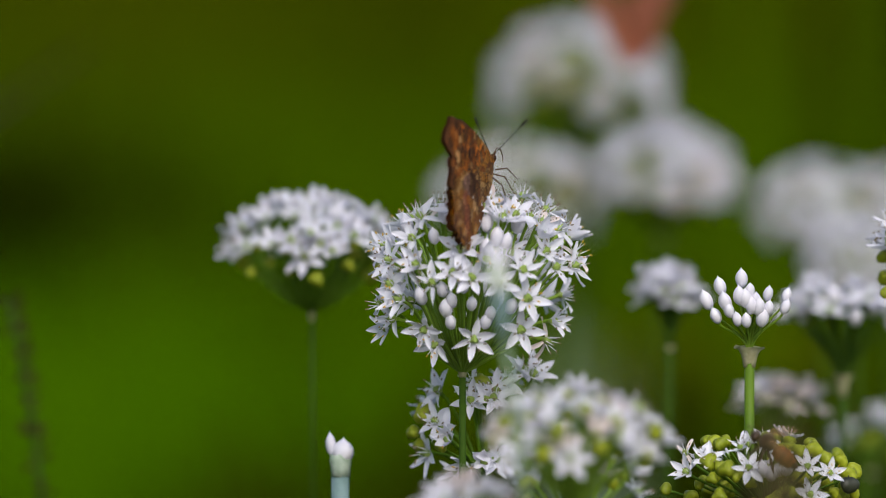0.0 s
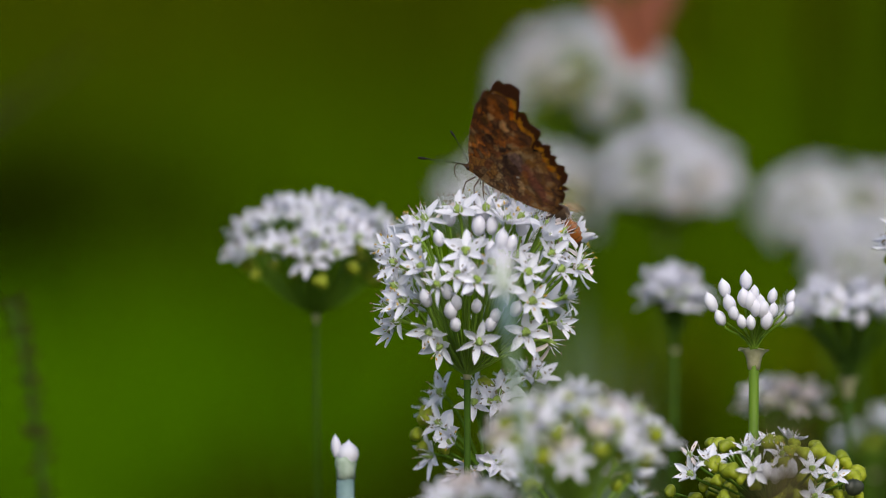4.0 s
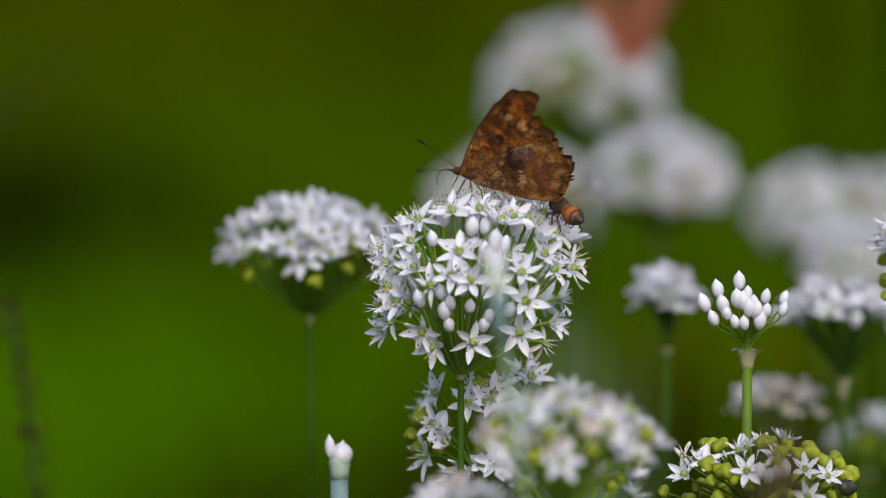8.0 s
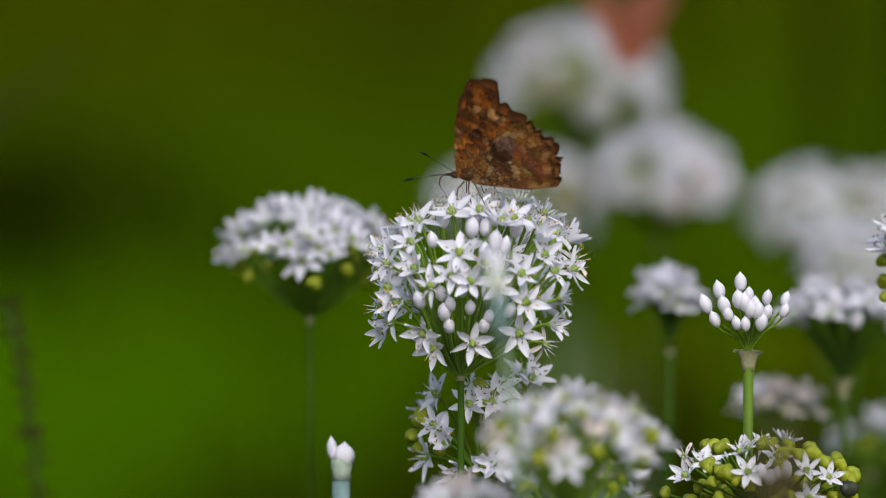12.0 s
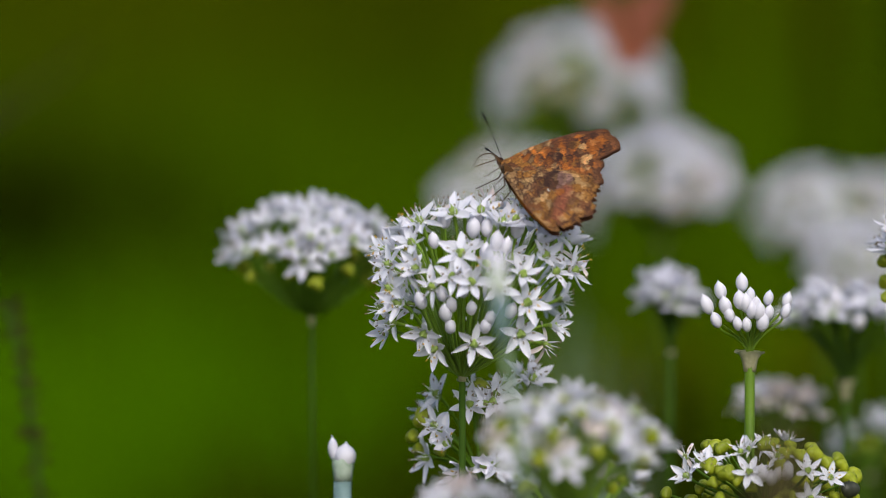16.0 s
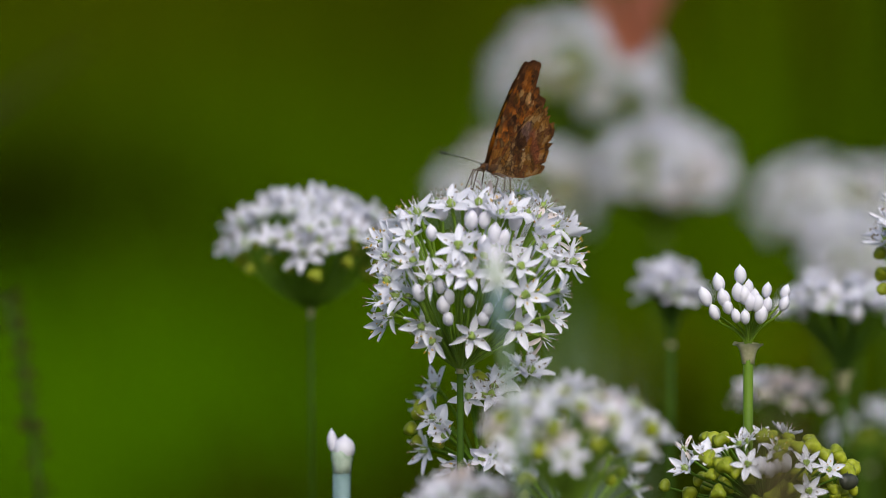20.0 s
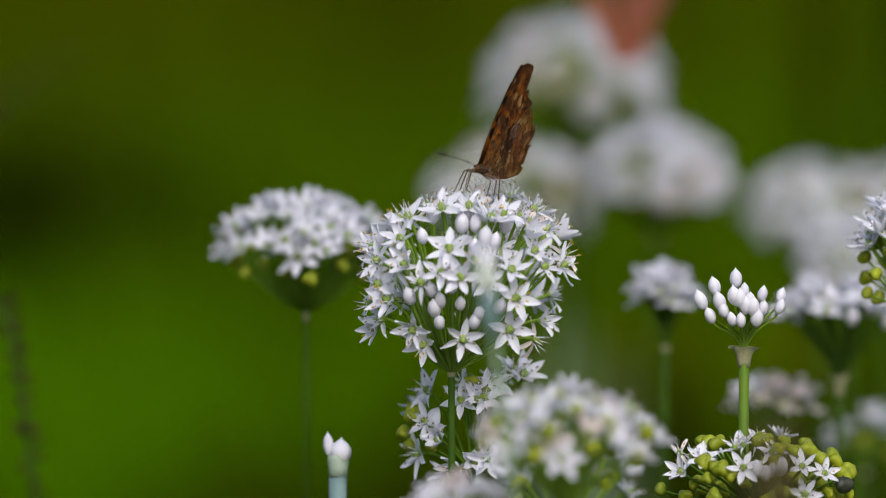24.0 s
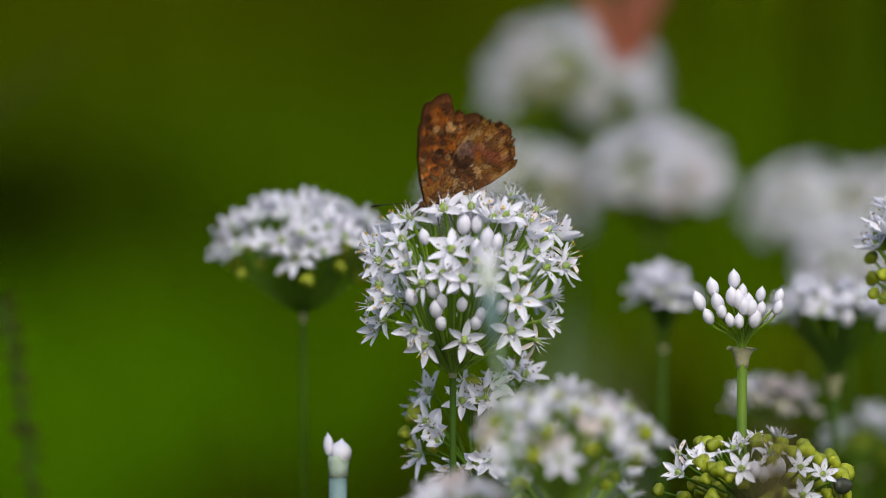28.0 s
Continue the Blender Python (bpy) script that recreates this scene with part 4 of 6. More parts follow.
def butterfly(label, fold, size=1.0, wings=None):
    """Head forward (+x), back up (+z), wings on hinges along the body."""
    fly = thing("butterfly", Matrix.Identity(4), label, "butterfly", "butterflies")
    turn = Matrix.Rotation(radians(90), 4, "Y")
    v, f = lathe([(0.2 * MM, -3.2 * MM), (1.3 * MM, -2.6 * MM), (1.75 * MM, -0.8 * MM), (1.7 * MM, 1.2 * MM), (1.1 * MM, 2.8 * MM), (0.4 * MM, 3.3 * MM)], 14)
    part("thorax", mesh("thorax", v, f, [FUR]), fly, Matrix.Diagonal((1, 0.62, 0.9, 1)) @ turn)
    v, f = lathe([(0.3 * MM, -13 * MM), (0.9 * MM, -11.5 * MM), (1.25 * MM, -8.5 * MM), (1.3 * MM, -5.5 * MM), (0.9 * MM, -2.6 * MM)], 12)
    part("abdomen", mesh("abdomen", v, f, [FUR]), fly, Matrix.Diagonal((1, 0.6, 0.9, 1)) @ turn)
    v, f = lathe([(0.2 * MM, 0), (0.9 * MM, 0.4 * MM), (1.1 * MM, 1.2 * MM), (0.8 * MM, 2.0 * MM), (0.3 * MM, 2.6 * MM), (0.12 * MM, 3.8 * MM)], 12)
    head = part("head", mesh("head", v, f, [FUR]), fly, Matrix.Translation((2.9 * MM, 0, 0.2 * MM)) @ turn)
    v, f = lathe([(0.1 * MM, -0.5 * MM), (0.45 * MM, -0.3 * MM), (0.55 * MM, 0), (0.45 * MM, 0.3 * MM), (0.1 * MM, 0.5 * MM)], 10)
    eye = mesh("eye", v, f, [EYE_DARK])
    v, f = tube(curve((5.6 * MM, 0, -0.2 * MM), (8.6 * MM, 0, 1.2 * MM), (10.4 * MM, 0, -3.2 * MM), (7.4 * MM, 0, -5.8 * MM), 12), [0.17 * MM] * 9 + [0.14 * MM, 0.12 * MM, 0.1 * MM, 0.07 * MM], 6)
    part("proboscis", mesh("proboscis", v, f, [LEG]), fly, label="thin curled proboscis")
    for side in (1, -1):
        part("eye", eye, fly, Matrix.Translation((4.1 * MM, side * 0.8 * MM, 0.5 * MM)))
        pts = curve((4.6 * MM, side * 0.4 * MM, 0.9 * MM), (7 * MM, side * 2.0 * MM, 1.5 * MM), (10.5 * MM, side * 4.6 * MM, 2.2 * MM), (15.5 * MM, side * 7.6 * MM, 2.6 * MM), 12)
        v, f = tube(pts, [0.11 * MM] * 10 + [0.16 * MM, 0.36 * MM, 0.26 * MM], 6)
        part("antenna", mesh("antenna", v, f, [BLACK]), fly, label="thin black clubbed antenna")
        for x, reach, back in ((1.6, 4.0, 2.0), (0.2, 4.4, -1.2), (-1.0, 4.2, -4.0)):
            a = Vector((x * MM, side * 1.0 * MM, -1.4 * MM))
            knee = a + Vector((back * 0.5 * MM, side * reach * 0.75 * MM, -0.4 * MM))
            foot = a + Vector((back * MM, side * reach * 0.9 * MM, -6.5 * MM))
            v, f = tube([a, a.lerp(knee, 0.5), knee, knee.lerp(foot, 0.5), foot, foot + Vector((back * 0.3 * MM, side * 0.5 * MM, -0.3 * MM))], [0.26 * MM, 0.24 * MM, 0.2 * MM, 0.15 * MM, 0.12 * MM, 0.08 * MM], 6)
            part("leg", mesh("leg", v, f, [LEG]), fly)
        part("forewing", (wings or (FOREWING, HINDWING))[0][side], fly, wing_pose(side, fold))
        part("hindwing", (wings or (FOREWING, HINDWING))[1][side], fly, wing_pose(side, fold - 0.6))
    fly.scale = (size, size, size)
    return fly


FOREWING = {s: wing_mesh("forewing", FORE_RIM, False, s, 0.10) for s in (1, -1)}
HINDWING = {s: wing_mesh("hindwing", HIND_RIM, True, s, 0.10) for s in (1, -1)}

main_butterfly = butterfly("brown mottled comma butterfly with orange upper wings, on a chive umbel", 89.6)
chaser = butterfly("orange black-spotted comma butterfly in flight", 55, 1.0)
rival = butterfly("tawny orange comma butterfly fluttering past", 45, 0.92)
passer = butterfly("orange brown butterfly passing behind the umbels", 60)
# rust orange darkened to stand for wing undersides in shade
RUSSET = material("wing_shade_russet", (0.19, 0.058, 0.005), 0.8, scale=400, tint=(0.10, 0.03, 0.004), through_light=0.2)
# pinkish tone of back-lit wings, painted as their colour
SALMON = material("wing_backlit_salmon", (0.42, 0.16, 0.085), 0.8, scale=400, tint=(0.30, 0.10, 0.055), through_light=0.3)


def plain_wings(pair, mat):
    """The same wings in one plain tone, with their light or shade put into it."""
    out = {}
    for side, me in pair.items():
        out[side] = me.copy()
        out[side].materials[0] = mat
    return out


far_sitter = butterfly("orange butterfly with a painted pinkish backlit tone, resting on a far umbel", 58, 0.82, (plain_wings(FOREWING, SALMON), plain_wings(HINDWING, SALMON)))
far_opener = butterfly("rust orange butterfly with shade in its wing colour, settling on a far umbel", 40, 0.84, (plain_wings(FOREWING, RUSSET), plain_wings(HINDWING, RUSSET)))

# ---- bees ----


def bee(label):
    MM = 0.00112
    it = thing("honey_bee", Matrix.Identity(4), label, "bee", "honey bees")
    turn = Matrix.Rotation(radians(90), 4, "Y")
    v, f = lathe([(0.4 * MM, -2.1 * MM), (1.6 * MM, -1.5 * MM), (2.0 * MM, 0), (1.7 * MM, 1.3 * MM), (0.7 * MM, 2.1 * MM)], 14)
    v = [p[:2] + (p[2],) if k % 3 else (p[0] * 1.12, p[1] * 1.12, p[2]) for k, p in enumerate(v)]
    part("thorax", mesh("thorax", v, f, [BEE_FUR]), it, turn, "furry brown thorax")
    prof = [(0.5 * MM, -2.0 * MM)]
    for k in range(6):
        r = (1.75, 2.25, 2.35, 2.1, 1.6, 0.9)[k]
        prof += [(r * 0.94 * MM, (-2.5 - k * 1.15) * MM), (r * MM, (-3.3 - k * 1.15) * MM)]
    prof.append((0.1 * MM, -9.6 * MM))
    v, f = lathe(prof, 14)
    slots = [(1 if i // 14 in (4, 8, 10, 11, 12) else 0) for i in range(len(f))]
    part("abdomen", mesh("abdomen", v, [q[::-1] for q in f], [BEE_AMBER, BEE_DARK], slots), it, Matrix.Translation((0, 0, -0.3 * MM)) @ Matrix.Rotation(radians(-10), 4, "Y") @ turn, "amber and dark banded abdomen")
    v, f = lathe([(0.3 * MM, 0), (1.3 * MM, 0.4 * MM), (1.5 * MM, 1.1 * MM), (1.0 * MM, 1.9 * MM), (0.3 * MM, 2.3 * MM)], 12)
    part("head", mesh("head", v, f, [BEE_DARK]), it, Matrix.Translation((2.0 * MM, 0, -0.3 * MM)) @ turn)
    for side in (1, -1):
        v, f = lathe([(0.1 * MM, -0.9 * MM), (0.5 * MM, -0.5 * MM), (0.6 * MM, 0), (0.5 * MM, 0.5 * MM), (0.1 * MM, 0.9 * MM)], 8)
        part("eye", mesh("eye", v, f, [EYE_DARK]), it, Matrix.Translation((3.1 * MM, side * 1.1 * MM, -0.1 * MM)))
        v, f = tube([(4.0 * MM, side * 0.4 * MM, 0.2 * MM), (4.9 * MM, side * 0.9 * MM, 0.7 * MM), (6.0 * MM, side * 1.4 * MM, 0.0)], [0.14 * MM] * 3, 5)
        part("antenna", mesh("antenna", v, f, [BEE_DARK]), it)
        for x, back in ((1.0, 1.4), (0.0, -0.6), (-1.0, -3.0)):
            a = Vector((x * MM, side * 1.1 * MM, -1.5 * MM))
            k = a + Vector((back * 0.5 * MM, side * 1.6 * MM, -0.6 * MM))
            e = k + Vector((back * 0.8 * MM, side * 0.2 * MM, -3.0 * MM))
            v, f = tube([a, k, k.lerp(e, 0.55), e], [0.28 * MM, 0.3 * MM, 0.34 * MM if back < -2 else 0.2 * MM, 0.1 * MM], 6)
            part("leg", mesh("leg", v, f, [BEE_DARK]), it)
        for length, width, sweep in ((8.6, 2.8, 134), (5.8, 2.0, 146)):
            rim, n = [], 14
            for i in range(n + 1):
                s = i / n
                rim.append((s, math.sin(math.pi * s ** 0.75) ** 0.8 * width))
            verts = [(s * length * MM, -w * 0.25 * MM, 0.05 * MM * math.sin(9 * s)) for s, w in rim] + [(s * length * MM, w * 0.75 * MM, 0) for s, w in rim]
            faces = [(i, i + 1, n + 2 + i, n + 1 + i) for i in range(n)]
            m = Matrix.Translation((0.6 * MM, side * 0.9 * MM, 1.4 * MM)) @ Matrix.Rotation(radians(sweep * side), 4, "Z") @ Matrix.Rotation(radians(-9), 4, "Y")
            part("wing", mesh("wing", verts, faces, [MEMBRANE]), it, m, "clear brownish veined wing")
    return it


bee_a = bee("honey bee with an amber banded abdomen, foraging on chive flowers")
bee_b = bee("honey bee with dark bands, flying past the umbels")


# ---- what moves ----
TIMES = [0.0, 0.5, 1.0, 1.5, 2.0, 2.5, 3.0, 3.5, 5.5, 6.0, 6.5, 7.0, 7.5, 8.0, 8.5, 9.0, 9.5, 10.0, 10.5, 11.0, 11.5, 13.5, 14.0, 14.5, 15.0, 15.5, 16.0, 16.5, 17.0, 17.5, 18.0, 18.5, 19.0, 19.5, 20.0, 20.5, 21.0, 21.5, 23.5, 24.0, 24.5, 25.0, 25.5, 26.0, 26.5, 27.0, 27.5, 28.0]
# sideways sway of each umbel in mm at those times
SWAY_TALL = [-0.45, -0.30, -0.45, -0.75, -0.60, 0.00, -0.30, 0.00, -0.30, -0.15, -0.15, -0.30, 0.00, 0.00, 0.00, -0.30, -0.15, -0.60, -1.05, -0.30, -0.30, -0.30, -0.30, 0.00, -0.30, -0.30, -0.30, -0.75, 0.00, 0.00, -0.60, -0.30, -0.30, -0.75, -0.60, -0.15, -0.15, -0.30, -1.80, -1.80, -2.70, -2.70, -2.70, -2.25, -1.20, -0.60, -1.05, -0.90]
SWAY_BUDS = [-0.30, -0.15, 0.00, 0.00, -0.15, 0.00, 0.00, 0.00, -0.15, 0.15, 0.30, -0.15, 0.00, 0.00, 0.00, -0.15, 0.30, 0.30, -0.30, 0.30, 0.15, -0.15, 0.00, 0.00, 0.30, 0.00, 0.00, 0.00, 0.00, 0.00, -0.15, 0.15, 0.15, -0.30, -0.15, 0.15, 0.15, 0.00, -0.75, -0.15, -1.20, -1.20, -0.45, -0.60, -0.30, -0.15, -0.45, -0.15]
SWAY_FRONT = [0.45, 0.15, 0.30, 0.45, 0.15, -0.15, 0.00, -0.30, 0.15, 0.75, 0.15, 0.15, -0.75, -0.90, 0.00, -0.15, -0.15, 0.30, 0.30, 0.00, 0.00, 0.15, 0.00, -0.75, -0.45, 0.00, -0.30, 0.45, 0.00, -0.45, 0.00, -0.90, -0.15, 0.30, 0.00, -0.15, -0.15, 0.00, 0.15, -0.15, 0.00, 0.30, 0.45, 0.30, 0.30, -0.30, 0.30, 0.00]
SWAY_LOW = [-0.30, -0.15, -0.30, -0.60, -0.60, -0.15, -0.15, -0.30, -0.30, 0.15, 0.15, 0.15, 0.15, 0.00, 0.00, -0.15, 0.15, -0.15, -0.60, 0.00, -0.15, -0.15, -0.30, -0.45, -0.15, 0.00, -0.30, -0.30, 0.00, -0.30, -0.45, -0.30, -0.15, -0.45, -0.45, -0.15, -0.15, 0.00, -1.35, -1.35, -2.10, -1.95, -1.80, -1.50, -0.75, -0.30, -0.60, -0.45]
SWAY_REAR = [0.75, 0.75, 0.75, 1.35, 1.05, 1.20, 1.35, 1.35, 0.75, 1.05, 1.65, 2.84, 1.65, 0.90, 1.20, 1.80, 1.80, 1.65, 0.75, 1.20, 1.35, 1.20, 1.35, 0.75, 0.75, 1.35, 1.20, 1.20, 0.00, 0.30, 1.65, 1.05, 2.25, 1.65, 1.65, 1.50, 1.65, 1.35, 1.35, 1.20, 2.10, 3.14, 2.25, 2.10, 2.10, 2.25, 2.10, 1.20]
SWAY_RIGHT = [-0.30, -0.60, -0.75, 0.30, 1.05, 0.90, 0.90, 0.75, -1.05, -0.60, 1.05, 1.20, 2.25, 0.75, 1.20, 1.05, 1.05, -0.15, -0.75, -0.45, 0.30, 0.60, 0.45, -0.45, 0.30, 0.90, 0.75, 0.60, 0.00, -0.45, 0.45, 0.75, 1.95, 1.20, 0.45, 0.75, 0.75, 0.15, 1.50, 0.45, 0.00, 0.15, -0.30, 0.00, 1.20, 0.75, 0.00, -0.45]
SWAY_TIP = [-0.90, -0.30, -0.75, -0.90, -0.60, -0.15, 0.00, -0.15, -0.60, -0.45, -1.05, -0.15, -0.45, -0.15, -0.45, 0.15, 0.00, -0.60, -1.35, -0.60, 0.00, -0.15, -0.60, -0.90, -0.90, 0.00, 0.00, 0.00, 0.00, -0.60, 0.00, -0.15, -2.10, -1.20, 0.00, -0.75, -0.60, 0.00, 0.15, 0.15, 0.00, -0.30, -1.05, -0.30, -0.30, 0.90, 0.45, 0.75]
SWAY_LEFT = [0.30, 0.15, 0.00, 0.00, 0.30, 0.00, 0.00, 0.60, 0.15, -0.30, -0.45, 0.15, 0.90, 0.75, 0.15, 0.15, 0.00, -0.30, 0.75, 1.65, 0.00, 1.65, 1.65, 0.90, 0.60, 0.60, 0.45, -0.30, 0.00, 0.15, 0.75, 0.15, 1.65, 0.30, 0.45, 1.65, 1.65, -0.15, -0.15, 0.30, 0.30, 2.70, 1.50, 1.80, 1.50, 0.15, -0.30, 0.00]


def sway(plant, table, gain=1.0):
    base = plant.matrix_basis.translation.copy()
    walk(plant, [(t, Matrix.Translation(base) @ Matrix.Rotation(d * gain * MM / 0.47, 4, "Y")) for t, d in zip(TIMES, table)])


def stance(place, ahead, up):
    """A pose with +x ahead and +z as near up as it can be."""
    x = Vector(ahead).normalized()
    y = Vector(up).cross(x).normalized()
    z = x.cross(y)
    m = Matrix((x, y, z)).transposed().to_4x4()
    m.translation = place
    return m


def guide(it, rows):
    """Key a creature along rows, with steps in between where it turns far."""
    keys = []
    for row, after in zip(rows, rows[1:] + rows[-1:]):
        a, b = stance(*row[1:]), stance(*after[1:])
        keys.append((row[0], a))
        qa, qb = a.to_quaternion(), b.to_quaternion()
        angle = math.degrees(qa.rotation_difference(qb).angle)
        angle = min(angle, 360 - angle)
        steps = int(angle // 60) + 1
        for k in range(1, steps):
            w = k / steps
            m = qa.slerp(qb, w).to_matrix().to_4x4()
            m.translation = a.translation.lerp(b.translation, w)
            t = row[0] + (after[0] - row[0]) * w
            keys.append((t, m))
    walk(it, keys)


def fold_wings(it, rows):
    """rows: seconds and the wings' angle, 0 flat and 90 shut; opened forewings are drawn forward."""
    for w in it.children:
        if w.name.startswith(("forewing", "hindwing")):
            side = 1 if w.matrix_basis.translation.y > 0 else -1
            less = 0.6 if w.name.startswith("hind") else 0.0
            reach = 0 if less else 1
            walk(w, [(t, wing_pose(side, a - less, reach * 18 * smooth(88, 72, a))) for t, a in rows])


def flutter(start, end, rest):
    """Wing beats between two times, at rest before and after."""
    rows, t, k = [(0, rest)], start, 0
    while t < end:
        rows.append((round(t, 2), 35 if k % 2 else 80))
        t += 0.1
        k += 1
    return rows + [(28, rest)]


